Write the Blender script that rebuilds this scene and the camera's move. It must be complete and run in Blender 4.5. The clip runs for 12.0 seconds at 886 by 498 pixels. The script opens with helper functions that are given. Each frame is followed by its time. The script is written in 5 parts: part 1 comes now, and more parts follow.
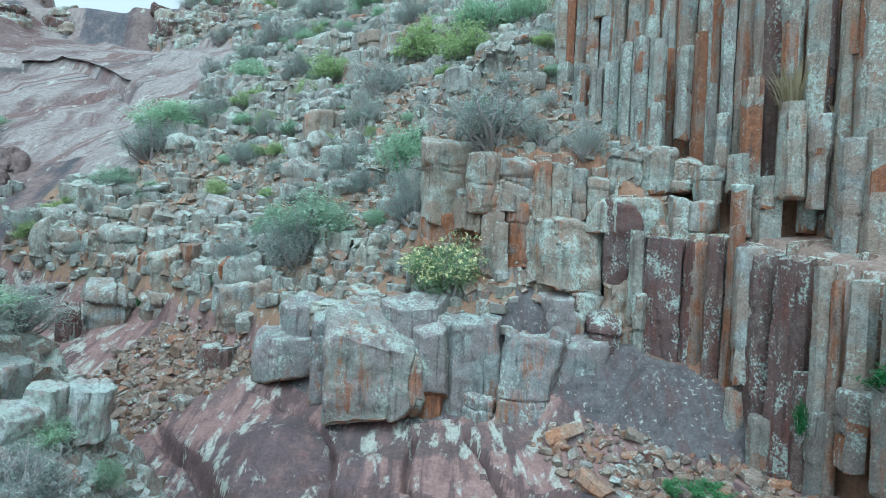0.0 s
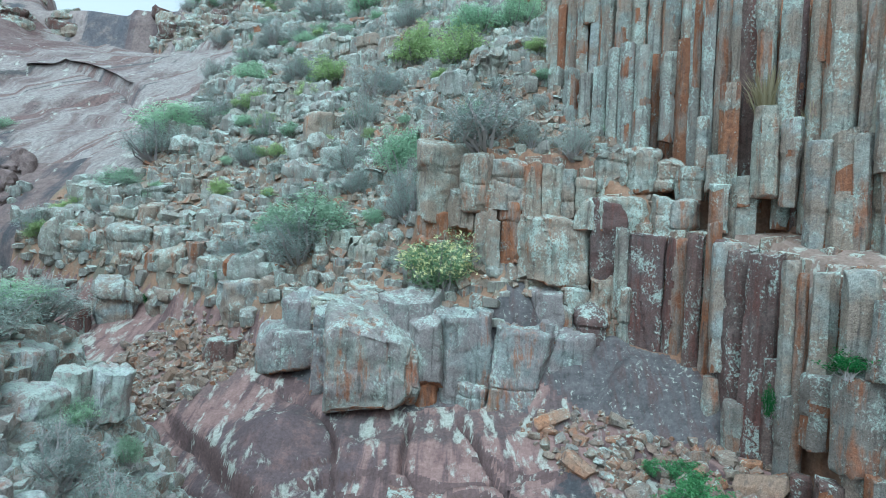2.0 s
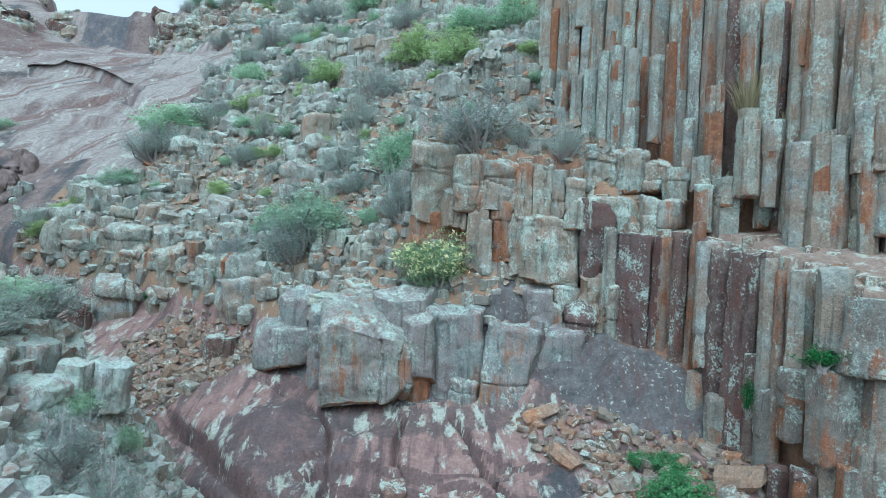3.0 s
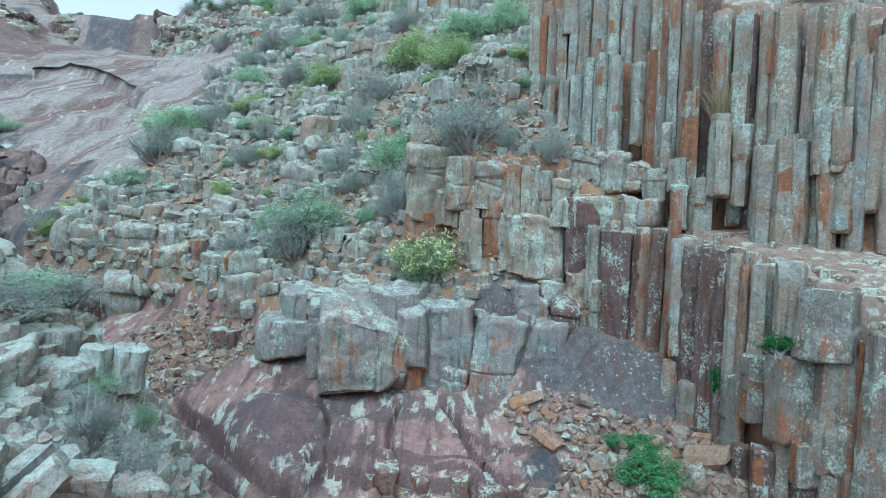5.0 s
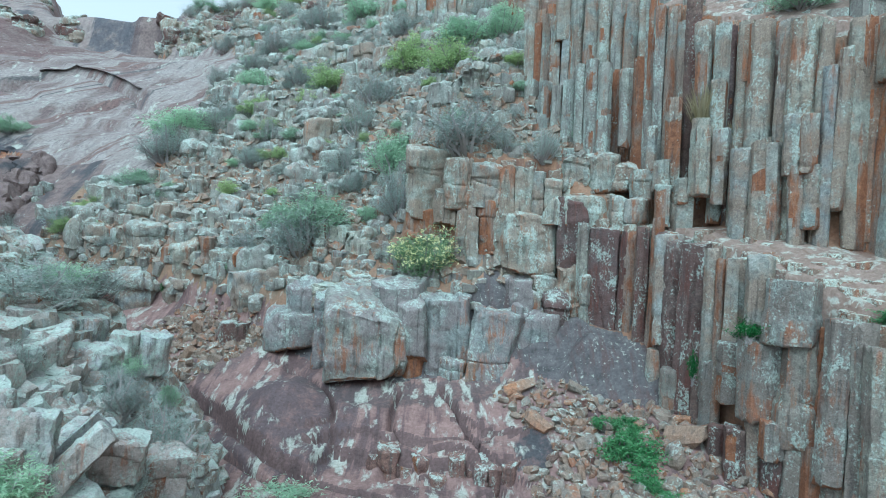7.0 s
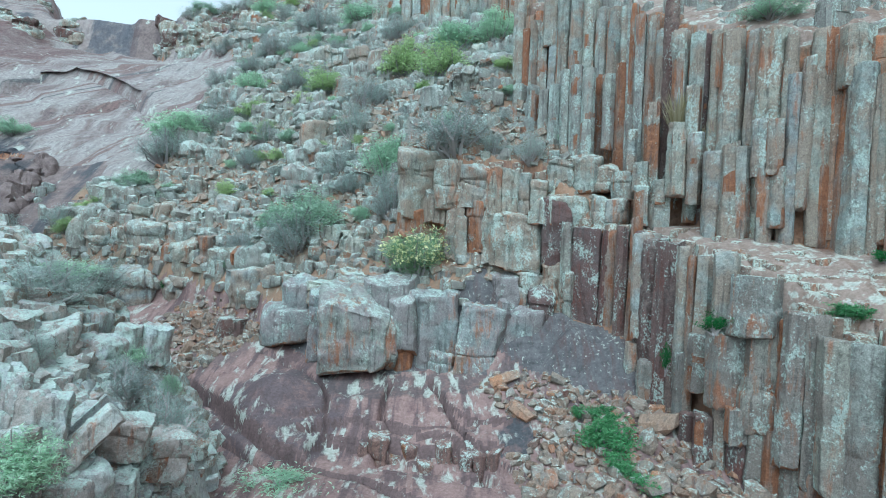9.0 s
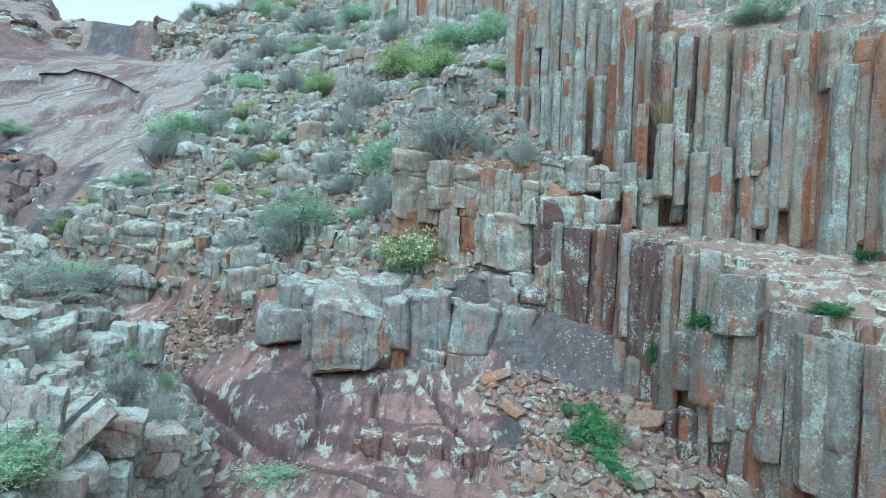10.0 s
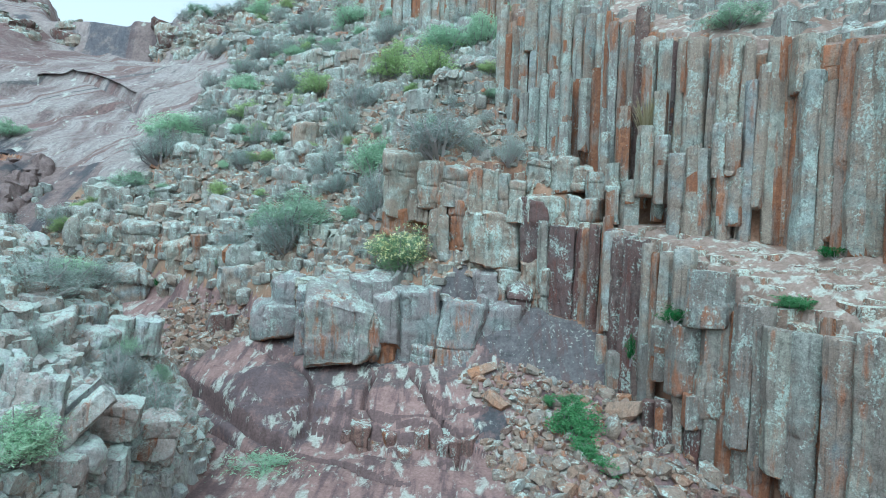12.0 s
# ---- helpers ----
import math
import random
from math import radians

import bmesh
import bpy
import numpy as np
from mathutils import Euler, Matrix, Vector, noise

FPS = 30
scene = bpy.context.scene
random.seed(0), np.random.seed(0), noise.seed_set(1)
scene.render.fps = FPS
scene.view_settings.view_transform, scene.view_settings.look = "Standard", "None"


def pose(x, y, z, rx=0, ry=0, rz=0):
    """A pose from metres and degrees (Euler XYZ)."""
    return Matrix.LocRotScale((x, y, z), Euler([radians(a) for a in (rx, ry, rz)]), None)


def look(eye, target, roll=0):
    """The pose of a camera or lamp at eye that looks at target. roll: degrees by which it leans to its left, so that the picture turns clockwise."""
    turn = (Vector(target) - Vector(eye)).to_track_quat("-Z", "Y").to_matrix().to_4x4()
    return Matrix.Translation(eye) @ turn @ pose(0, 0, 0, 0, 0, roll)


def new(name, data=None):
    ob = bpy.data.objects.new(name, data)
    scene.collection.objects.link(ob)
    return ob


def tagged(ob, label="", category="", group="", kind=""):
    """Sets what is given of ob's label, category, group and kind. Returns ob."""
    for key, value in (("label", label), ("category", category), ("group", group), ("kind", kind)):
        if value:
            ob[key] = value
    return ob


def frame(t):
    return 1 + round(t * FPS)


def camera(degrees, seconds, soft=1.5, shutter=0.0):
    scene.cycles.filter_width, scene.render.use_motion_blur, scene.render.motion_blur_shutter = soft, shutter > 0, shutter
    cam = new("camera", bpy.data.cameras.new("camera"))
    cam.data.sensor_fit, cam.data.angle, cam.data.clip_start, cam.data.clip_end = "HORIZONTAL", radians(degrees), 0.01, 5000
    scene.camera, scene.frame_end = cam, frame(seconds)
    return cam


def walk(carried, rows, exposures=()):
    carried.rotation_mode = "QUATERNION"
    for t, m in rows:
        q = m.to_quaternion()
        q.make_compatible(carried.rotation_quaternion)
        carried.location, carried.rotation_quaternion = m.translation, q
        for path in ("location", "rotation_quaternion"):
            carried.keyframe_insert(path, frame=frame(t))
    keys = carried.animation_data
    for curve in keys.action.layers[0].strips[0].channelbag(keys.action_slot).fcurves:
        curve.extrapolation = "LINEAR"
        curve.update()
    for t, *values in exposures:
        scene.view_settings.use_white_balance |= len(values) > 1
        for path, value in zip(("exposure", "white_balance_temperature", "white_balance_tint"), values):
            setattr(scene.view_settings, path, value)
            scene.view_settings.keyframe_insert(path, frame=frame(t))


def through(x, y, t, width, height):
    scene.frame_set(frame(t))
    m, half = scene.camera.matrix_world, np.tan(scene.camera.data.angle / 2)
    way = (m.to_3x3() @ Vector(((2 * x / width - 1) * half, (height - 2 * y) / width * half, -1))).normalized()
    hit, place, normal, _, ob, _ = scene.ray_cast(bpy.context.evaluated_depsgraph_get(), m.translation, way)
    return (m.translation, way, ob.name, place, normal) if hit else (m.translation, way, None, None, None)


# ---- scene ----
import functools
import itertools

cam = camera(75.7, 12.0, soft=1.0)
METRES, EYE, TILT, LEAN, TURN = 8.0, 10.0, 0.0, 0.0, 0.0
EXPO = 0.83
ROWS = [
    (0.0, 0.0, 0.0, 0.0, 0.08, -1.8, -2.43),
    (0.5, -0.0004, -0.0392, -0.0017, 0.05, -1.81, -2.4),
    (1.0, 0.0025, -0.0777, -0.0057, 0.02, -1.81, -2.4),
    (1.5, 0.01, -0.116, -0.0096, -0.03, -1.8, -2.36),
    (2.0, 0.0239, -0.1541, -0.0113, -0.03, -1.81, -2.34),
    (2.5, 0.0417, -0.1921, -0.013, -0.05, -1.81, -2.34),
    (3.0, 0.0639, -0.2307, -0.0142, -0.05, -1.8, -2.34),
    (5.0, 0.106, -0.4163, -0.0247, -0.12, -1.81, -2.33),
    (5.5, 0.1058, -0.4675, -0.0285, -0.13, -1.83, -2.32),
    (6.0, 0.1053, -0.5176, -0.0329, -0.16, -1.82, -2.32),
    (6.5, 0.1059, -0.5666, -0.0357, -0.21, -1.83, -2.31),
    (7.0, 0.1082, -0.614, -0.0382, -0.26, -1.85, -2.3),
    (9.0, 0.1674, -0.7666, -0.0405, -0.41, -1.86, -2.26),
    (9.5, 0.1899, -0.7929, -0.0396, -0.43, -1.85, -2.24),
    (10.0, 0.2129, -0.8168, -0.0392, -0.46, -1.83, -2.23),
    (10.5, 0.2365, -0.8409, -0.0395, -0.48, -1.84, -2.23),
    (11.0, 0.2546, -0.8678, -0.0411, -0.54, -1.85, -2.22),
    (11.5, 0.2678, -0.8978, -0.0427, -0.59, -1.86, -2.22),
    (12.0, 0.2756, -0.9307, -0.0448, -0.63, -1.88, -2.21),
]
walk(cam, [(t, pose(0, 0, EYE, TILT, LEAN, TURN) @ pose(METRES * x, METRES * y, METRES * z, 90 + pitch, roll, yaw)) for t, x, y, z, yaw, pitch, roll in ROWS], [(0.0, EXPO, 5050, -7), (7.0, EXPO - 0.02, 5050, -7), (9.0, EXPO + 0.06, 5050, -7), (12.0, EXPO + 0.08, 5050, -7)])

# ---- world and light ----
world = bpy.data.worlds.new("overcast_sky")
scene.world = world
world.use_nodes = True
wt = world.node_tree
sky = wt.nodes.new("ShaderNodeTexSky")
sky.sky_type = "NISHITA"
sky.sun_disc = False
sky.sun_elevation = radians(62)
sky.sun_rotation = radians(200)
sky.dust_density = 4.0
wt.nodes["Background"].inputs["Strength"].default_value = 0.15
cloud = wt.nodes.new("ShaderNodeHueSaturation")
cloud.inputs["Saturation"].default_value = 0.08
wt.links.new(sky.outputs["Color"], cloud.inputs["Color"])
wt.links.new(cloud.outputs["Color"], wt.nodes["Background"].inputs["Color"])
sun = new("sun", bpy.data.lights.new("sun", "SUN"))
sun.data.energy, sun.data.angle, sun.data.color = 0.5, radians(60), (1.0, 0.97, 0.93)
sun.matrix_world = look((0, 0, 60), (-16, 64, 0))


# ---- materials ----
def ramp(nt, src, stops, interp="LINEAR"):
    r = nt.nodes.new("ShaderNodeValToRGB")
    r.color_ramp.interpolation = interp
    e = r.color_ramp.elements
    while len(e) < len(stops):
        e.new(0.5)
    for el, (p, c) in zip(e, stops):
        el.position = p
        el.color = (*c, 1) if isinstance(c, tuple) else (c, c, c, 1)
    nt.links.new(src, r.inputs["Fac"])
    return r.outputs["Color"]


def noise_tex(nt, vec, scale, detail=6.0, rough=0.6, distort=0.0):
    n = nt.nodes.new("ShaderNodeTexNoise")
    n.inputs["Scale"].default_value = scale
    n.inputs["Detail"].default_value = detail
    n.inputs["Roughness"].default_value = rough
    n.inputs["Distortion"].default_value = distort
    nt.links.new(vec, n.inputs["Vector"])
    return n.outputs["Fac"]


def mapped(nt, vec, scale=(1, 1, 1), rot=(0, 0, 0)):
    m = nt.nodes.new("ShaderNodeMapping")
    m.inputs["Scale"].default_value = scale
    m.inputs["Rotation"].default_value = rot
    nt.links.new(vec, m.inputs["Vector"])
    return m.outputs["Vector"]


def mix(nt, fac, a, b, mode="MIX"):
    m = nt.nodes.new("ShaderNodeMix")
    m.data_type, m.blend_type = "RGBA", mode
    for sock, v in ((m.inputs["Factor"], fac), (m.inputs["A"], a), (m.inputs["B"], b)):
        if isinstance(v, bpy.types.NodeSocket):
            nt.links.new(v, sock)
        elif isinstance(v, tuple):
            sock.default_value = (*v, 1)
        else:
            sock.default_value = v
    return m.outputs["Result"]


def calc(nt, op, a, b=None):
    """One math node; sums and products are clamped."""
    m = nt.nodes.new("ShaderNodeMath")
    m.operation, m.use_clamp = op, op in ("MULTIPLY", "ADD", "SUBTRACT")
    for i, v in enumerate((a, b)):
        if isinstance(v, bpy.types.NodeSocket):
            nt.links.new(v, m.inputs[i])
        elif v is not None:
            m.inputs[i].default_value = v
    return m.outputs[0]


def start_material(name):
    m = bpy.data.materials.new(name)
    m.use_nodes = True
    nt = m.node_tree
    geo = nt.nodes.new("ShaderNodeNewGeometry")
    return m, nt, nt.nodes["Principled BSDF"], geo


def bump(nt, bsdf, height, strength, dist=0.05):
    b = nt.nodes.new("ShaderNodeBump")
    b.inputs["Strength"].default_value, b.inputs["Distance"].default_value = strength, dist
    nt.links.new(height, b.inputs["Height"])
    nt.links.new(b.outputs["Normal"], bsdf.inputs["Normal"])


def rock_material(name, base, dark, stain, stain_amount, lichen_amount, island=False, lichen=(0.40, 0.47, 0.42), brown=(0.255, 0.195, 0.15), grit=0.7):
    """Jointed rhyolite: grey skin, rust stains running down, pale lichen, dark specks."""
    m, nt, bsdf, geo = start_material(name)
    pos = geo.outputs["Position"]
    if island:
        rnd = geo.outputs["Random Per Island"]
    else:
        rnd = nt.nodes.new("ShaderNodeObjectInfo").outputs["Random"]
    shift = nt.nodes.new("ShaderNodeVectorMath")
    shift.operation = "MULTIPLY_ADD"
    comb = nt.nodes.new("ShaderNodeCombineXYZ")
    for i in range(3):
        nt.links.new(rnd, comb.inputs[i])
    nt.links.new(comb.outputs[0], shift.inputs[0])
    shift.inputs[1].default_value = (37.0, 23.0, 11.0)
    nt.links.new(pos, shift.inputs[2])
    vec = shift.outputs[0]
    big = noise_tex(nt, vec, 0.75, 5.0, 0.62)
    mid = noise_tex(nt, vec, 3.2, 8.0, 0.7)
    fine = noise_tex(nt, vec, 12.0, 8.0, 0.75)
    streak = noise_tex(nt, mapped(nt, vec, (3.2, 3.2, 0.4)), 1.0, 7.0, 0.66, 0.5)
    col = mix(nt, ramp(nt, mid, [(0.34, 0.0), (0.62, 1.0)]), dark, base)
    # each block has its own tone
    tone = ramp(nt, rnd, [(0.0, (0.80, 0.83, 0.86)), (0.25, (1.08, 1.02, 0.93)), (0.45, (0.92, 0.97, 1.0)), (0.6, (1.18, 1.12, 1.0)), (0.8, (0.96, 0.95, 0.93)), (1.0, (1.22, 1.22, 1.18))])
    col = mix(nt, 1.0, col, tone, "MULTIPLY")
    other = calc(nt, "FRACT", calc(nt, "MULTIPLY_ADD", rnd, 7.3))
    # brown weathering rind in broad soft fields
    col = mix(nt, ramp(nt, calc(nt, "ADD", big, calc(nt, "MULTIPLY", other, 0.12)), [(0.46, 0.0), (0.61, 0.8)]), col, brown)
    # rust and iron stain, in vertical runs and larger fields
    s = calc(nt, "ADD", calc(nt, "MULTIPLY", streak, 0.6), calc(nt, "MULTIPLY", noise_tex(nt, vec, 0.5, 4.0, 0.6), 0.4))
    s = calc(nt, "ADD", s, calc(nt, "MULTIPLY", calc(nt, "FRACT", calc(nt, "MULTIPLY_ADD", rnd, 13.7)), 0.07))
    edge = 0.705 - 0.36 * stain_amount
    col = mix(nt, ramp(nt, s, [(edge - 0.02, 0.0), (edge + 0.07, 0.85)]), col, stain)
    # dark seepage in narrow runs
    seep = noise_tex(nt, mapped(nt, vec, (5.0, 5.0, 0.35)), 1.0, 6.0, 0.62, 0.3)
    col = mix(nt, ramp(nt, seep, [(0.55, 0.0), (0.67, 0.65)]), col, (0.085, 0.076, 0.072))
    # lichen: small crusts gathered in patches, thicker on tops
    sep = nt.nodes.new("ShaderNodeSeparateXYZ")
    nt.links.new(geo.outputs["Normal"], sep.inputs[0])
    up = ramp(nt, sep.outputs["Z"], [(0.35, 0.0), (0.9, 1.0)])
    crust = noise_tex(nt, mapped(nt, vec, (1.0, 1.0, 0.85)), 11.0, 6.0, 0.7, 0.2)
    field = noise_tex(nt, mapped(nt, vec, (1.4, 1.4, 0.6)), 1.1, 5.0, 0.6, 0.4)
    l = calc(nt, "ADD", calc(nt, "MULTIPLY", crust, 0.55), calc(nt, "MULTIPLY", field, 0.55))
    l = calc(nt, "ADD", l, calc(nt, "MULTIPLY", up, 0.055))
    le = 0.66 - 0.16 * lichen_amount
    col = mix(nt, ramp(nt, l, [(le, 0.0), (le + 0.06, 0.85)]), col, lichen)
    # pitting
    col = mix(nt, ramp(nt, fine, [(0.28, 0.8), (0.41, 0.0)]), col, (0.06, 0.055, 0.05))
    col = mix(nt, 0.5, col, mix(nt, 1.0, col, ramp(nt, fine, [(0.27, 0.3), (0.70, 1.72)]), "MULTIPLY"))
    grain = noise_tex(nt, vec, 34.0, 4.0, 0.7)
    col = mix(nt, grit, col, mix(nt, 1.0, col, ramp(nt, grain, [(0.30, 0.35), (0.70, 1.65)]), "MULTIPLY"))
    nt.links.new(col, bsdf.inputs["Base Color"])
    bsdf.inputs["Roughness"].default_value = 0.9
    bsdf.inputs["Specular IOR Level"].default_value = 0.25
    h = calc(nt, "ADD", calc(nt, "MULTIPLY", mid, 0.6), calc(nt, "MULTIPLY", fine, 0.35))
    # hairline fractures
    vor = nt.nodes.new("ShaderNodeTexVoronoi")
    vor.feature = "DISTANCE_TO_EDGE"
    vor.inputs["Scale"].default_value = 0.7
    warp = nt.nodes.new("ShaderNodeVectorMath")
    warp.operation = "MULTIPLY_ADD"
    ncol = nt.nodes.new("ShaderNodeTexNoise")
    ncol.inputs["Scale"].default_value = 1.6
    nt.links.new(vec, ncol.inputs["Vector"])
    nt.links.new(ncol.outputs["Color"], warp.inputs[0])
    warp.inputs[1].default_value = (0.9, 0.9, 0.9)
    nt.links.new(vec, warp.inputs[2])
    nt.links.new(warp.outputs[0], vor.inputs["Vector"])
    h = calc(nt, "SUBTRACT", h, ramp(nt, vor.outputs["Distance"], [(0.0, 0.06), (0.02, 0.0)]))
    bump(nt, bsdf, h, 0.9, 0.11)
    return m


GREY, DARK = (0.335, 0.357, 0.328), (0.178, 0.19, 0.176)
RUST, MAROON = (0.27, 0.115, 0.06), (0.135, 0.062, 0.052)
ROCKS = [
    rock_material("grey_rhyolite", GREY, DARK, RUST, 0.28, 0.42),
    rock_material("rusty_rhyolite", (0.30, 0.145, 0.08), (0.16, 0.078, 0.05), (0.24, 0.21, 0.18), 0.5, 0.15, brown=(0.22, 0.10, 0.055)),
    rock_material("maroon_rhyolite", (0.175, 0.135, 0.125), (0.085, 0.064, 0.06), MAROON, 0.42, 0.45, brown=(0.12, 0.075, 0.068)),
    rock_material("lichened_rhyolite", (0.335, 0.365, 0.335), (0.185, 0.20, 0.185), (0.30, 0.15, 0.08), 0.25, 0.60),
    rock_material("blue_grey_rhyolite", (0.325, 0.345, 0.335), (0.175, 0.186, 0.182), RUST, 0.28, 0.38),
]
BANK_BOULDER = rock_material("bank_boulder", (0.455, 0.48, 0.478), (0.29, 0.308, 0.312), RUST, 0.24, 0.6, brown=(0.30, 0.25, 0.22), grit=0.3)
SHELF_BOULDER = rock_material("shelf_boulder", (0.248, 0.27, 0.266), (0.135, 0.148, 0.148), RUST, 0.27, 0.38, brown=(0.235, 0.205, 0.20))
HILL_ROCK = rock_material("hill_rhyolite", (0.305, 0.317, 0.294), DARK, RUST, 0.24, 0.48, island=True, brown=(0.21, 0.195, 0.175), grit=0.45)
HILL_GREY = rock_material("hill_grey_rhyolite", (0.31, 0.322, 0.298), (0.17, 0.178, 0.166), RUST, 0.27, 0.46, brown=(0.21, 0.195, 0.175), grit=0.45)
HILL_PALE = rock_material("hill_pale_rhyolite", (0.325, 0.34, 0.312), (0.18, 0.19, 0.176), RUST, 0.25, 0.58, brown=(0.22, 0.20, 0.18), grit=0.45)
STONE_ROCK = rock_material("hill_stone", (0.25, 0.22, 0.185), (0.14, 0.13, 0.115), RUST, 0.34, 0.30, island=True, grit=0.45)
BANK_ROCK = rock_material("bank_rhyolite", (0.445, 0.468, 0.466), (0.29, 0.308, 0.31), RUST, 0.22, 0.65, island=True, grit=0.3)
RUBBLE_ROCK = rock_material("rubble_rhyolite", (0.225, 0.20, 0.178), (0.13, 0.112, 0.10), (0.27, 0.13, 0.075), 0.44, 0.22, island=True)


def ground_material(name, a, b, c, lichen_amount, patch_scale=1.5, streak_rot=0.0, run_scale=1.0, fine_scale=8.0, dark_from=0.5, stretch=1.7, fall=0.9, stain_at=None, bands=None):
    """Bare ground or bedrock: three tones, pale crusts and dark water stains along the fall line."""
    m, nt, bsdf, geo = start_material(name)
    pos = geo.outputs["Position"]
    big = noise_tex(nt, pos, 0.28, 5.0, 0.6, 0.5)
    mid = noise_tex(nt, pos, 0.21 * fine_scale, 7.0, 0.68)
    fine = noise_tex(nt, pos, fine_scale, 8.0, 0.75)
    run = noise_tex(nt, mapped(nt, pos, (1.5, 0.22, 0.22), (0, 0, streak_rot)), run_scale, 6.0, 0.6, 0.5)
    col = mix(nt, ramp(nt, mid, [(0.3, 0.0), (0.7, 1.0)]), a, b)
    col = mix(nt, ramp(nt, calc(nt, "ADD", calc(nt, "MULTIPLY", run, 0.65), calc(nt, "MULTIPLY", big, 0.35)), [(dark_from, 0.0), (dark_from + 0.09, 0.9)]), col, c)
    if bands:
        angle, across, long, tint = bands
        lay = nt.nodes.new("ShaderNodeMapping")
        lay.vector_type = "TEXTURE"
        lay.inputs["Rotation"].default_value = (0, 0, angle)
        lay.inputs["Scale"].default_value = (long, across, 60.0)
        nt.links.new(pos, lay.inputs["Vector"])
        band = noise_tex(nt, lay.outputs[0], 1.0, 7.0, 0.62, 0.6)
        col = mix(nt, ramp(nt, band, [(0.51, 0.0), (0.55, 0.85)]), col, tint)
        col = mix(nt, ramp(nt, band, [(0.33, 0.9), (0.39, 0.0)]), col, (0.085, 0.085, 0.088))
        for k, level in enumerate((0.445, 0.475, 0.535, 0.575)):
            col = mix(nt, calc(nt, "MULTIPLY", ramp(nt, band, [(level - 0.006, 0.0), (level, 0.85), (level + 0.006, 0.0)]), ramp(nt, mid, [(0.42, 0.0), (0.55, 1.0)])), col, (0.06, 0.052, 0.05))
    for sx, sy, rx, ry, amount, tint in stain_at or ():
        off = nt.nodes.new("ShaderNodeVectorMath")
        off.operation = "MULTIPLY_ADD"
        nt.links.new(pos, off.inputs[0])
        off.inputs[1].default_value, off.inputs[2].default_value = (1 / rx, 1 / ry, 0), (-sx / rx, -sy / ry, 0)
        far = nt.nodes.new("ShaderNodeVectorMath")
        far.operation = "LENGTH"
        nt.links.new(off.outputs[0], far.inputs[0])
        wob = nt.nodes.new("ShaderNodeMath")
        wob.operation = "MULTIPLY_ADD"
        nt.links.new(run, wob.inputs[0])
        wob.inputs[1].default_value = -2.4
        nt.links.new(far.outputs["Value"], wob.inputs[2])
        soft = calc(nt, "MULTIPLY", ramp(nt, wob.outputs[0], [(-0.05, amount), (0.25, 0.0)]), ramp(nt, mid, [(0.32, 0.15), (0.52, 1.0)]))
        col = mix(nt, soft, col, tint)
    patch = noise_tex(nt, mapped(nt, pos, (stretch, fall, 0.9), (0, 0, streak_rot)), patch_scale, 8.0, 0.66, 0.3)
    patch = calc(nt, "ADD", calc(nt, "MULTIPLY", patch, 0.85), calc(nt, "MULTIPLY", noise_tex(nt, pos, 0.22, 2.0, 0.5), 0.17))
    le = 0.70 - 0.18 * lichen_amount
    col = mix(nt, ramp(nt, patch, [(le, 0.0), (le + 0.06, 0.8)]), col, (0.40, 0.42, 0.365))
    col = mix(nt, 0.55, col, mix(nt, 1.0, col, ramp(nt, fine, [(0.25, 0.25), (0.72, 1.75)]), "MULTIPLY"))
    nt.links.new(col, bsdf.inputs["Base Color"])
    bsdf.inputs["Roughness"].default_value = 0.93
    bsdf.inputs["Specular IOR Level"].default_value = 0.2
    h = calc(nt, "ADD", calc(nt, "MULTIPLY", mid, 0.6), calc(nt, "MULTIPLY", fine, 0.3))
    bump(nt, bsdf, h, 0.8, 0.96 / fine_scale)
    return m


SOIL = ground_material("hillside_soil", (0.20, 0.145, 0.105), (0.29, 0.175, 0.115), (0.14, 0.14, 0.11), 0.55)
SLAB = ground_material("red_bedrock", (0.185, 0.118, 0.108), (0.27, 0.182, 0.165), (0.10, 0.07, 0.07), 0.9, 1.15, streak_rot=-0.5, dark_from=0.48, stretch=1.35, fall=0.5, stain_at=[(-5.9, 19.6, 2.6, 2.3, 0.92, (0.10, 0.078, 0.082)), (0.6, 21.4, 4.6, 0.75, 0.75, (0.088, 0.074, 0.074)), (-10.5, 25.5, 1.6, 1.8, 0.7, (0.11, 0.086, 0.084)), (4.93, 17.53, 0.67, 0.82, 0.95, (0.06, 0.062, 0.068))])
# darker red bedrock with shade painted in, for steep slab faces and cracks
SLAB_DARK = ground_material("shade_dark_bedrock", (0.105, 0.072, 0.07), (0.155, 0.108, 0.102), (0.085, 0.062, 0.062), 0.5, 1.5, streak_rot=-0.5)
FAR_WALL = ground_material("water_stained_wall", (0.20, 0.155, 0.145), (0.28, 0.25, 0.235), (0.07, 0.075, 0.085), 0.3, 0.5, run_scale=0.3, fine_scale=2.2, stain_at=[(-51, 85, 3.2, 12, 0.9, (0.085, 0.086, 0.098)), (-45.5, 85, 2.0, 12, 0.7, (0.12, 0.085, 0.08))])
GULLY_ROCK = ground_material("dark_gully_rock", (0.115, 0.085, 0.08), (0.21, 0.165, 0.155), (0.06, 0.063, 0.07), 0.4, 0.8, run_scale=0.5, stain_at=[(-40.6, 45.0, 3.4, 3.2, 0.95, (0.045, 0.05, 0.06))])
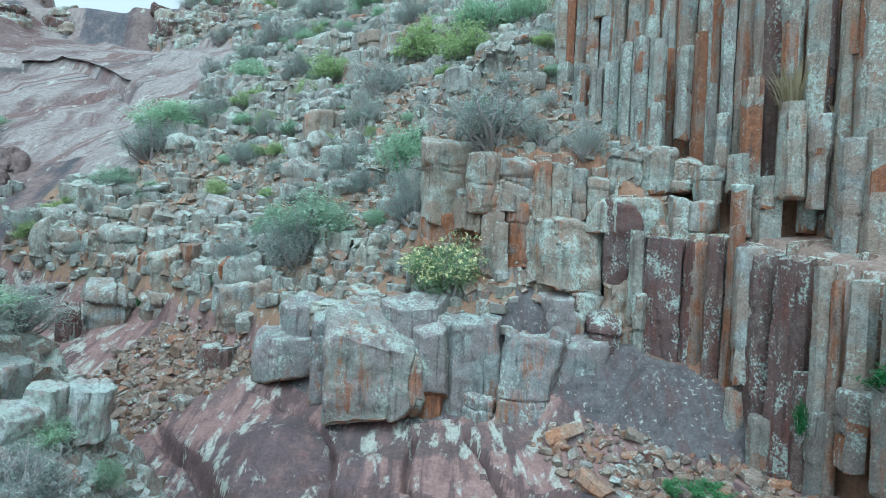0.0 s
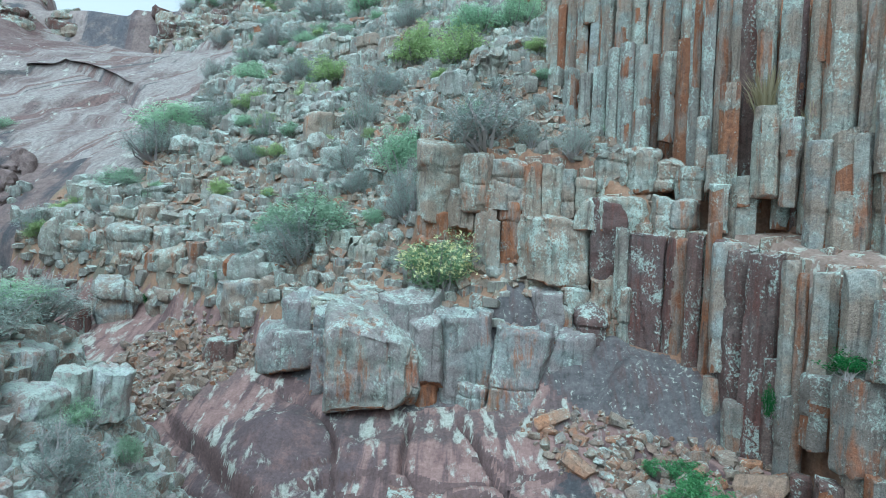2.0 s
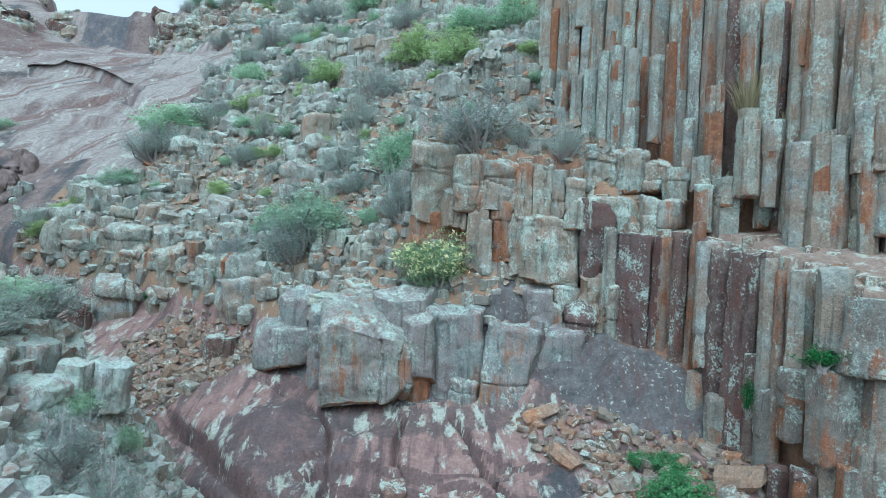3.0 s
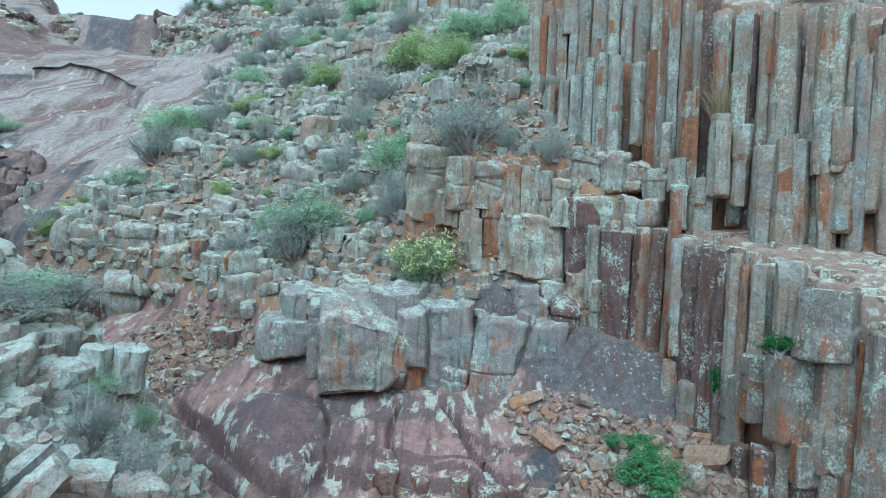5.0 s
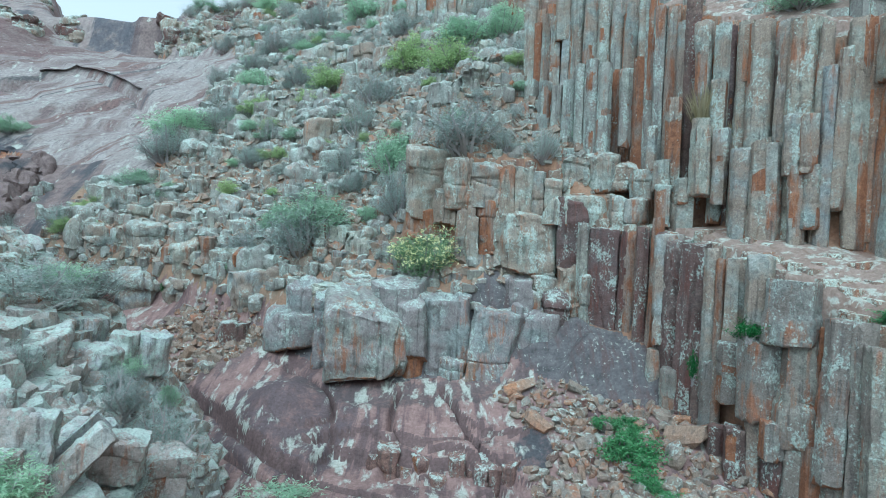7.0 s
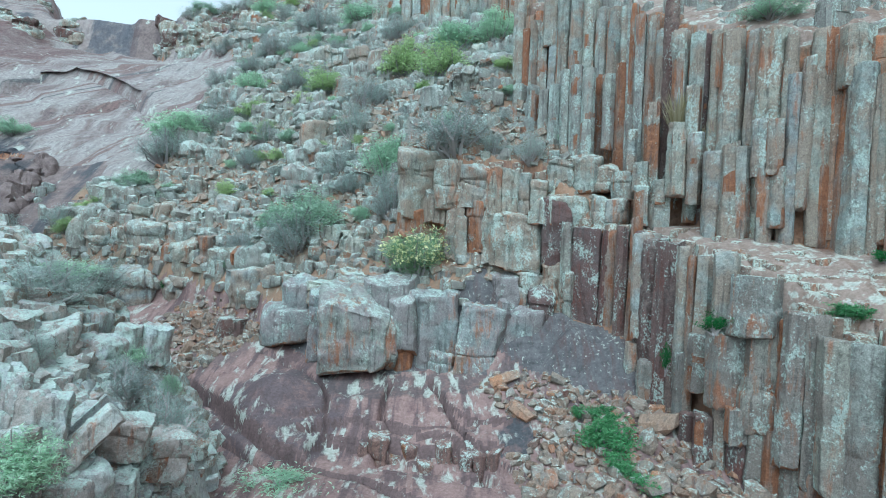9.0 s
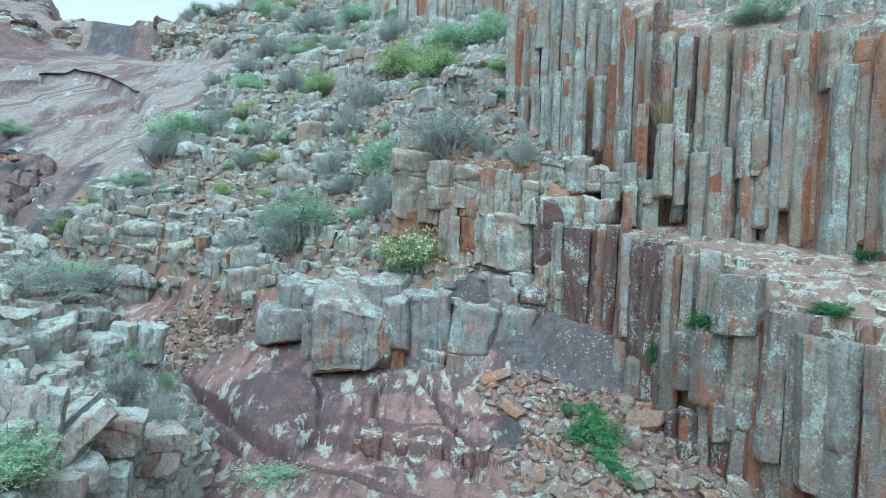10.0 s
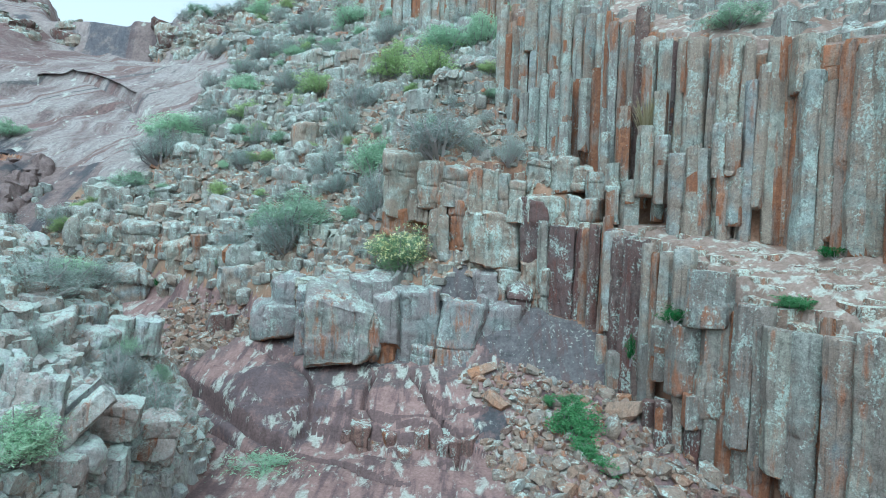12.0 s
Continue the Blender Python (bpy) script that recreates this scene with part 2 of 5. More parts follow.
FAR_SLAB = ground_material("pale_bedrock", (0.205, 0.175, 0.165), (0.315, 0.292, 0.276), (0.15, 0.112, 0.108), 0.62, 0.55, streak_rot=0.95, run_scale=0.22, fine_scale=3.6, bands=(1.0, 2.6, 15.0, (0.15, 0.098, 0.09)), stain_at=[(-60, 76, 6, 6, 0.8, (0.125, 0.082, 0.078)), (-40.6, 45.0, 3.2, 3.0, 0.95, (0.05, 0.054, 0.062))])


CLIFF_BACK = ground_material("cliff_inner_rock", (0.24, 0.125, 0.075), (0.27, 0.18, 0.125), (0.15, 0.09, 0.07), 0.3)
MOTTLED = ground_material("mottled_bedrock", (0.065, 0.062, 0.065), (0.145, 0.136, 0.136), (0.10, 0.073, 0.072), 0.66, 6.0, run_scale=2.0, stretch=1.0)
BANK_GROUND = ground_material("bank_rubble", (0.26, 0.265, 0.255), (0.37, 0.385, 0.37), (0.22, 0.185, 0.16), 0.85, 3.0, stretch=1.0)
LEDGE_ROCK = ground_material("lichened_ledge", (0.20, 0.15, 0.125), (0.28, 0.215, 0.18), (0.17, 0.115, 0.09), 0.93, 2.4, stretch=0.9)


def leaf_material(name, a, b, through=0.45):
    """Matt leaf or stalk; leaves let some light through."""
    m, nt, bsdf, geo = start_material(name)
    nt.nodes.remove(bsdf)
    rnd = geo.outputs["Random Per Island"]
    obj = nt.nodes.new("ShaderNodeObjectInfo").outputs["Random"]
    col = mix(nt, rnd, a, b)
    col = mix(nt, 1.0, col, ramp(nt, obj, [(0.0, (0.85, 0.82, 0.85)), (0.5, (1.0, 1.0, 1.0)), (1.0, (1.2, 1.15, 1.15))]), "MULTIPLY")
    dif, tra, mx = nt.nodes.new("ShaderNodeBsdfDiffuse"), nt.nodes.new("ShaderNodeBsdfTranslucent"), nt.nodes.new("ShaderNodeMixShader")
    mx.inputs[0].default_value = through
    for sh, i in ((dif, 1), (tra, 2)):
        nt.links.new(col, sh.inputs["Color"])
        nt.links.new(sh.outputs[0], mx.inputs[i])
    nt.links.new(mx.outputs[0], nt.nodes["Material Output"].inputs["Surface"])
    return m


LEAVES = {
    "grey": leaf_material("grey_foliage", (0.28, 0.35, 0.31), (0.45, 0.52, 0.475)),
    "green": leaf_material("green_foliage", (0.30, 0.46, 0.31), (0.47, 0.62, 0.45)),
    "lime": leaf_material("yellow_green_foliage", (0.29, 0.40, 0.18), (0.47, 0.58, 0.31)),
    "flower": leaf_material("dull_green_foliage", (0.20, 0.31, 0.18), (0.34, 0.46, 0.28)),
    "leafy": leaf_material("bright_green_foliage", (0.03, 0.13, 0.04), (0.08, 0.24, 0.08)),
    "creep": leaf_material("creeper_foliage", (0.08, 0.22, 0.09), (0.19, 0.38, 0.18)),
    "tuft": leaf_material("green_grass", (0.10, 0.19, 0.06), (0.2, 0.3, 0.11)),
    "dry": leaf_material("dry_grass", (0.30, 0.26, 0.15), (0.45, 0.41, 0.28)),
}
PETALS = leaf_material("yellow_petals", (0.72, 0.70, 0.35), (0.85, 0.84, 0.55))
TWIG = leaf_material("grey_twigs", (0.27, 0.255, 0.245), (0.42, 0.40, 0.39), 0.0)


# ---- the lie of the land ----
UPPER_LINE = [(13, 52), (8.8, 41), (6.9, 35.4), (6.3, 33.3), (8.6, 30.2), (10.8, 27.2), (13.0, 20.6), (14.2, 17.9), (15.5, 16.1), (16.6, 14.6), (17.4, 12.6), (19, 8), (22, -2), (26, -40)]
LOWER_LINE = [(-4.5, 38), (-2.2, 30), (-1.7, 28.4), (2.2, 26.2), (6.5, 26.0), (8.3, 23.6), (10.4, 21.6), (11.5, 18.4), (11.9, 16), (12.2, 14.5), (13.2, 12.8), (14.5, 10.3), (15.4, 8.4), (17, 2), (20, -40)]
BENCH_LINE = [(-60, 46), (-34, 37.5), (-24, 33.5), (-15.5, 30.6), (-10, 28), (-8, 26.9), (-5, 24.6), (-1, 22.9), (3.0, 23.2), (5.0, 21.6), (8.0, 19.2), (10.8, 17.4), (13, 14), (18, 5), (24, -40)]


def inside(line, x, y):
    """Signed distance from a line in the plan: positive on the uphill side."""
    best = np.full(np.shape(x), 1e9)
    side = np.zeros(np.shape(x))
    for (x0, y0), (x1, y1) in zip(line, line[1:]):
        dx, dy = x1 - x0, y1 - y0
        s = np.clip(((x - x0) * dx + (y - y0) * dy) / (dx * dx + dy * dy), 0, 1)
        d = np.hypot(x - x0 - s * dx, y - y0 - s * dy)
        cross = dx * (y - y0) - dy * (x - x0)
        closer = d < best
        best = np.where(closer, d, best)
        side = np.where(closer, np.sign(cross), side)
    return best * side


def step(a, b, v):
    s = np.clip((v - a) / (b - a), 0, 1)
    return s * s * (3 - 2 * s)


def waves(x, y, scale, seed):
    """Cheap smooth roughness from a few crossed sines."""
    r = np.random.RandomState(seed)
    out = 0
    for i in range(7):
        a, p, k = r.uniform(0, 6.283), r.uniform(0, 6.283), r.uniform(0.6, 2.2) / scale
        out = out + np.sin((x * np.cos(a) + y * np.sin(a)) * k + p + 1.3 * np.sin((x * np.sin(a) - y * np.cos(a)) * k * 0.7)) / 7
    return out


SHEET_EDGE = [(-75, 56), (-49, 60.2), (-47.5, 63.8), (-44.7, 66.2), (-39.8, 64), (-36, 61.6), (-33.3, 59.7), (-29.9, 55.9)]
LOW_SHEET = [(-70, 47), (-43.6, 52.7), (-37.8, 55.9), (-35.5, 57.5)]
SIDE_SHEET = [(-25.5, 71), (-28.2, 57), (-30.5, 51), (-33, 47.5)]


def hill(x, y):
    y2 = np.maximum(y, 18)
    z = -16.02 + 0.335 * x + 0.945 * y2 + 0.00254 * x * y2 + 0.00606 * x * x - 0.00188 * y2 * y2
    u = x + 0.58 * (y - 83)
    cap = np.interp(u, [-90, -60, -57, -54, -50, -47, -42.5, -40, -37, -32, -24, 0, 60], [62, 51.5, 48, 44.6, 42.3, 41.8, 41.9, 44, 51.0, 54.5, 57, 64, 80])
    # a dark wall closes the upper gully
    yy = y + 0.10 * (x + 46)
    gap = step(-63, -58, x) * step(-32, -37, x)
    z = z - 2.6 * step(68, 83.8, yy) * gap
    gap = step(-62, -57.5, u) * step(-35.5, -39.5, u)
    z = z + (np.minimum(cap, 41.3) - z) * step(83.8, 85.6, yy) * gap
    # long curved edges where sheets of rock have come away
    for edge, drop in ((SHEET_EDGE, 0.7), (LOW_SHEET, 0.4), (SIDE_SHEET, 0.5)):
        d = inside(edge, x, y)
        z = z - drop * step(0.5, -0.3, d) * step(-9, 0, d) - 1.6 * drop * np.exp(-((d + 0.3) / 0.32) ** 2) * (0.55 + 0.9 * waves(x, y, 3.0, 61))
    z = z + 5.0 * step(84, 100, y) * step(-42, -36, u)
    return np.where(y > 80, np.minimum(z, cap), z)


def ledge(x, y):
    edge = np.interp(y, [-40, 8, 10.3, 15.5, 20, 23.5, 26, 29.7, 33.3, 35.3, 60], [3, 6.2, 6.8, 8.9, 10.1, 10.5, 13.2, 16.2, 20.0, 22.0, 36])
    foot = np.interp(y, [-40, 8, 12, 15.5, 20, 23.5, 26, 29.7, 33.3, 35.3, 60], [8.6, 9.1, 9.3, 9.6, 10.3, 10.5, 13.2, 16.2, 20.0, 22.0, 36])
    front, back = np.maximum(inside(LOWER_LINE, x, y), 0), np.maximum(-inside(UPPER_LINE, x, y), 0)
    return edge + (foot - edge) * np.clip(1.15 * front / (front + back + 0.01) - 0.1, 0, 1)


def crown(x, y, d):
    return np.interp(y, [-40, 8, 16, 25, 33, 60], [15, 16.4, 17.8, 21.6, 25.2, 38]) + 0.5 * np.maximum(d - 0.8, 0)


def slab(x, y):
    z = -6.52 + 0.106 * x + 0.41 * y
    z = np.maximum(z, 0.05 + 0.02 * y)
    bulge = 1.5 * np.exp(-((x + 6.0) / 2.2) ** 2 - ((y - 20.0) / 2.6) ** 2)
    z = z - 0.25 * step(0.15, -0.25, inside(DOME_EDGE, x, y)) * step(-13, -10, x) * step(3, 0, x) * step(11, 13, y)
    rim = inside(DOME_EDGE, x, y)
    z = z - 0.75 * np.exp(-((rim + 0.15) / 0.17) ** 2) * step(-12, -10, x) * step(2, 0, x) * step(12, 13.5, y)
    for k, crack in enumerate(SLAB_CRACKS):
        z = z - 0.8 * np.exp(-(inside(crack, x, y) / 0.12) ** 2) * (0.8 + 0.9 * waves(x, y, 0.8, 80 + k))
    z = z - 0.35 * step(20.2, 21.6, y) * step(-8, -6, x) * step(5, 3.5, x)
    ledge_d = inside(SLAB_STEP, x, y)
    z = z - 0.75 * step(0.12, -0.12, ledge_d) * step(-3.2, 0, ledge_d) * step(-4.2, -3.0, x) * step(4.6, 3.6, x)
    gully = -0.1 * np.exp(-((x + 8.6 - 0.35 * (y - 18)) / 1.1) ** 2) * step(27, 22, y) * step(10, 14, y)
    rubble = 0.9 * step(4.5, 9.5, x) * step(20, 16, y) * step(8, 13, y)
    return z + bulge + gully + rubble


def bank(x, y):
    z = np.interp(x + 0.10 * np.clip(y - 9, -4, 6), [-60, -30, -14, -11.6, -10.3, -9.2, -7.7, -6.8, -6.0, -5.3], [22, 14.5, 8.6, 7.3, 6.4, 5.4, 4.2, 2.9, 1.2, -3])
    end = 14.4 + 0.35 * np.maximum(-9 - x, 0)
    return z - 7.5 * step(end, end + 4.5, y) - 12 * step(end + 3, end + 9, y)


def is_bare(x, y):
    """One where the far bedrock lies bare, with a soft edge."""
    edge = 1.6 * waves(x, y, 3, 9)
    side = step(1.0, -1.0, x + 23.5 + 0.03 * (y - 46) + 0.8 * np.clip(y - 68, 0, 16) + edge)
    return side * step(-1.0, 1.0, y - 41.5 - 0.1 * (x + 30) - edge)


SLAB_CRACKS = [[(-8.0, 24.7), (-6.8, 24.2), (-5.2, 22.6), (-4.2, 21.7), (-3.6, 20.4), (-3.3, 18.8)], [(-0.9, 19.2), (0.3, 18.4), (1.6, 18.5), (3.2, 18.5)], [(1.25, 21.8), (1.9, 19.9), (2.5, 18.6), (3.1, 17.3), (3.6, 16.4)], [(-0.8, 22.0), (-0.95, 20.3), (-0.9, 19.2)], [(-9.6, 19.4), (-7.6, 17.7), (-5.6, 16.2), (-3.6, 15.2)]]
SLAB_STEP = [(-3.2, 18.6), (-2.0, 18.2), (-0.6, 18.1), (0.7, 17.7), (2.2, 17.6), (3.1, 17.1), (4.2, 16.8)]
DOME_EDGE = [(-13.5, 25.5), (-11.2, 22.9), (-8.7, 20.8), (-7.7, 19.4), (-6.7, 18.3), (-5.5, 17.4), (-4.4, 17.0), (-3.0, 16.3), (-0.8, 15.3), (1.5, 13.8)]


def ground(x, y):
    low = np.maximum(slab(x, y), bank(x, y))
    db = inside(BENCH_LINE, x, y)
    rise = hill(x, y)
    rise = rise + (np.minimum(rise, 4.9 + 0.2 * (y - 21)) - rise) * step(3.5, 5.5, x) * step(29, 27, y)
    z = low + (np.maximum(rise, low + 0.3) - low) * step(-0.15, 1.0 + 2.2 * step(3.5, 6, x), db)
    dl = inside(LOWER_LINE, x, y)
    shelf = ledge(x, y)
    shelf = shelf + (rise - shelf) * step(33.5, 40, y)
    z = z + (np.maximum(shelf, z) - z) * step(0.15, 0.7 + 5.0 * step(28, 31, y), dl)
    du = inside(UPPER_LINE, x, y)
    z = z + (np.maximum(crown(x, y, du), z) - z) * step(0.2, 0.7, du)
    far = np.clip((y - 40) / 40, 0, 1)
    z = z + waves(x, y, 0.55, 3) * 0.10 * (1 - far) + waves(x, y, 2.2, 5) * 0.15 * step(0.0, 2.0, db) * (1 - far)
    # bare rock steps down in broad exfoliation sheets
    sheet = is_bare(x, y)
    t = (z + 0.25 * x + 3.5 * waves(x, y, 7.0, 12)) / 3.6
    t = t - np.floor(t)
    z = z + sheet * (0.9 * (step(0.8, 0.98, t) - t) * (0.6 + waves(x, y, 4.0, 19)) + 0.6 * waves(x, y, 6.0, 14))
    z = z + 0.5 * waves(x, y, 0.55, 41) * step(0.2, 1.2, db) * step(4, 6, x) * step(0.2, -0.4, dl) * step(28, 26, y)
    # small ledges across the lower slab
    low_slab = step(0.5, -0.5, db) * step(20.5, 18.5, y) * step(-7, -3, x) * step(6, 4, x) * step(9, 12, y)
    t = (z + 0.3 * waves(x, y, 0.8, 21)) / 0.55
    t = t - np.floor(t)
    return z + low_slab * 0.5 * (step(0.7, 0.95, t) - t)


def spaced(spans):
    out = []
    for a, b, s in spans:
        out.append(np.arange(a, b, s))
    return np.concatenate(out)


gx = spaced([(-420, -150, 18), (-150, -70, 2.5), (-70, -52, 0.8), (-52, -24, 0.5), (-24, -12, 0.3), (-12, 5, 0.1), (5, 18, 0.18), (18, 30, 0.6), (30, 90, 3), (90, 430, 20)])
gy = spaced([(-420, -60, 20), (-60, -10, 3), (-10, 4, 0.7), (4, 12, 0.25), (12, 15, 0.15), (15, 24, 0.1), (24, 36, 0.2), (36, 60, 0.45), (60, 72, 0.5), (72, 120, 0.8), (120, 200, 4), (200, 430, 20)])
GX, GY = np.meshgrid(gx, gy)
GZ = ground(GX, GY)
nx, ny = len(gx), len(gy)
idx = np.arange(nx * ny).reshape(ny, nx)
quads = np.stack([idx[:-1, :-1], idx[:-1, 1:], idx[1:, 1:], idx[1:, :-1]], -1).reshape(-1, 4)
me = bpy.data.meshes.new("ground")
me.from_pydata(np.stack([GX, GY, GZ], -1).reshape(-1, 3).tolist(), [], quads.tolist())
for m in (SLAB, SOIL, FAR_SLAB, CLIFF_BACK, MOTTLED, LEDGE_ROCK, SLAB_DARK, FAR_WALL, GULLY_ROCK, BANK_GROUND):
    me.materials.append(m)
cx, cy = (GX[:-1, :-1] + GX[1:, 1:]) / 2, (GY[:-1, :-1] + GY[1:, 1:]) / 2
kind = np.where(inside(BENCH_LINE, cx, cy) > 0.5, 1, 0)
kind = np.where((cx < -4.3) & (cy < 17) & (bank(cx, cy) > slab(cx, cy)), 9, kind)
dl, du, db = inside(LOWER_LINE, cx, cy), inside(UPPER_LINE, cx, cy), inside(BENCH_LINE, cx, cy)
kind = np.where((is_bare(cx, cy) > 0.5) | ((cy > 78) & (cx < -30 - 0.58 * np.maximum(cy - 86, 0))), 2, kind)
kind = np.where((db > -0.4) & (db < 1.2) & (cx > -7) & (cx < 4), 4, kind)
kind = np.where((cx < -27.5 + 1.5 * waves(cx, cy, 1.5, 55)) & (cy < 44.5) & (db > -1), 8, kind)
kind = np.where((kind == 2) & (cy + 0.10 * (cx + 46) > 83.2) & (cy < 90) , 7, kind)
kind = np.where((kind == 1) & (cx > 3.2) & (dl < 0) & (cy < 28), 4, kind)
kind = np.where(((dl > 0.4) & (du < 0) & (cy < 22)) | ((du > 0.5) & (cy < 42)), 5, kind)
kind = np.where(((dl > -0.3) & (dl < np.where(cy < 22, 0.4, 0.8)) & (cy < 28.5) & (cx > -1.6) | (du > -0.2) & (du < 0.55)) & (cy < 38), 3, kind)
# steep slab faces take the shade-dark colour, chosen by slope
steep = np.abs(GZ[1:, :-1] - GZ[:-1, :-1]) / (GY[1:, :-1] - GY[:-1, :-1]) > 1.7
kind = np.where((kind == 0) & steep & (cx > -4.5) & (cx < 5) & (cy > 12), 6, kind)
# groove shade painted as dark bedrock along the cracks and the dome's rim
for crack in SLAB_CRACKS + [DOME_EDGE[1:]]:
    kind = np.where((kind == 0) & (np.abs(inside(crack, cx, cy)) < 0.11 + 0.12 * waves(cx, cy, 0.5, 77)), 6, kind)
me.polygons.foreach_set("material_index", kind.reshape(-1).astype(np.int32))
me.polygons.foreach_set("use_smooth", np.ones(len(me.polygons), bool))
land = tagged(new("ground", me), "red bedrock slab and stony hillside soil of a gorge", "ground", kind="structure")


# ---- rock shapes ----
def prism(verts, faces, poly, z0, z1, rng, rough=0.02, joints=True, chamfer=0.05, tilt=0.06):
    """One jointed rock column into the lists: chamfered corners, cross joints, a worn uneven top. poly in metres."""
    n = len(poly)
    cx = sum(p[0] for p in poly) / n
    cy = sum(p[1] for p in poly) / n
    size = max(math.hypot(p[0] - cx, p[1] - cy) for p in poly)
    ring = []
    for i in range(n):
        a, b, c = poly[i - 1], poly[i], poly[(i + 1) % n]
        k = chamfer * rng.uniform(0.7, 1.6)
        ring.append((b[0] + (a[0] - b[0]) * k, b[1] + (a[1] - b[1]) * k))
        ring.append((b[0] + (c[0] - b[0]) * k, b[1] + (c[1] - b[1]) * k))
    m = len(ring)
    h = z1 - z0
    levels = [(z0, 1.0, 0, 0)]
    if joints:
        z = z0 + rng.uniform(0.4, 1.0) * max(size * 2, 0.5)
        ox = oy = 0
        while z < z1 - size * 0.7:
            levels.append((z - 0.03, 1.0, ox, oy))
            levels.append((z, 0.985, ox, oy))
            ox, oy = rng.uniform(-1, 1) * size * 0.06, rng.uniform(-1, 1) * size * 0.06
            levels.append((z + 0.03, rng.uniform(0.96, 1.03), ox, oy))
            zz = z + rng.uniform(0.3, 0.7) * size * 2
            if zz < z1 - size:
                levels.append((zz, rng.uniform(0.98, 1.02), ox, oy))
            z += rng.uniform(0.8, 5.0) * max(size * 1.5, 0.45)
    else:
        ox = oy = 0
        levels.append((z0 + h * 0.5, rng.uniform(0.97, 1.03), 0, 0))
    edge = min(0.16 * size, 0.25 * h)
    tx, ty = rng.uniform(-tilt, tilt), rng.uniform(-tilt, tilt)
    levels += [(z1 - edge, 1.0, ox, oy), (z1 - edge * 0.25, 0.95, ox, oy), (z1, 0.82, ox, oy)]
    base = len(verts)
    for li, (z, s, dx, dy) in enumerate(levels):
        top = li >= len(levels) - 3
        for px, py in ring:
            qx, qy = cx + (px - cx) * s + dx + rng.gauss(0, rough) * size, cy + (py - cy) * s + dy + rng.gauss(0, rough) * size
            qz = z + (((px - cx) * tx + (py - cy) * ty) * 2 if top else 0) + (rng.gauss(0, rough) * size if 0 < li else 0)
            verts.append((qx, qy, qz))
    for li in range(len(levels) - 1):
        for i in range(m):
            a, b = base + li * m + i, base + li * m + (i + 1) % m
            faces.append((a, b, b + m, a + m))
    last = base + (len(levels) - 1) * m
    verts.append((cx + ox, cy + oy, z1 + rng.gauss(0, 0.03) * size))
    for i in range(m):
        faces.append((last + i, last + (i + 1) % m, len(verts) - 1))


def ccw(poly):
    area = sum(a[0] * b[1] - b[0] * a[1] for a, b in zip(poly, poly[1:] + poly[:1]))
    return poly if area > 0 else poly[::-1]


def rock_mesh(name, verts, faces, material, sharp=24):
    me = bpy.data.meshes.new(name)
    me.from_pydata(verts, [], faces)
    me.materials.append(material)
    me.polygons.foreach_set("use_smooth", [True] * len(me.polygons))
    me.set_sharp_from_angle(angle=radians(sharp))
    return me


def lattice(p, seed):
    """Smooth value noise between -1 and 1 at an array of points."""
    i = np.floor(p).astype(np.int64)
    f = p - i
    f = f * f * (3 - 2 * f)
    out = np.zeros(len(p))
    for dx, dy, dz in itertools.product((0, 1), (0, 1), (0, 1)):
        h = (i[:, 0] + dx) * 374761 + (i[:, 1] + dy) * 668265 + (i[:, 2] + dz) * 915583 + (seed % 9973) * 12741
        h = (h ^ (h >> 7)) * 1274126177 & 0xFFFFFFFF
        h = (h ^ (h >> 15)) * 668265263 & 0xFFFFFFFF
        v = ((h ^ (h >> 13)) & 0xFFFF) / 32767.5 - 1
        out += v * np.where(dx, f[:, 0], 1 - f[:, 0]) * np.where(dy, f[:, 1], 1 - f[:, 1]) * np.where(dz, f[:, 2], 1 - f[:, 2])
    return out


def layered(p, seed, octaves=4, gain=0.55):
    return sum(gain ** o * lattice(p * 2.03 ** o + 17.3 * o, seed + o) for o in range(octaves))


@functools.lru_cache(None)
def box_grid(nx_, ny_, nz_):
    """Points and outward quads on the skin of the box from -1 to 1."""
    n = (nx_, ny_, nz_)
    index, pts, quads = {}, [], []

    def at(key):
        if key not in index:
            index[key] = len(pts)
            pts.append([2 * key[c] / n[c] - 1 for c in range(3)])
        return index[key]

    for axis in range(3):
        b, c = (axis + 1) % 3, (axis + 2) % 3
        for side in (0, n[axis]):
            for i in range(n[b]):
                for j in range(n[c]):
                    ring = []
                    for di, dj in ((0, 0), (1, 0), (1, 1), (0, 1)):
                        key = [0, 0, 0]
                        key[axis], key[b], key[c] = side, i + di, j + dj
                        ring.append(at(tuple(key)))
                    quads.append(tuple(ring if side else ring[::-1]))
    return np.array(pts), quads


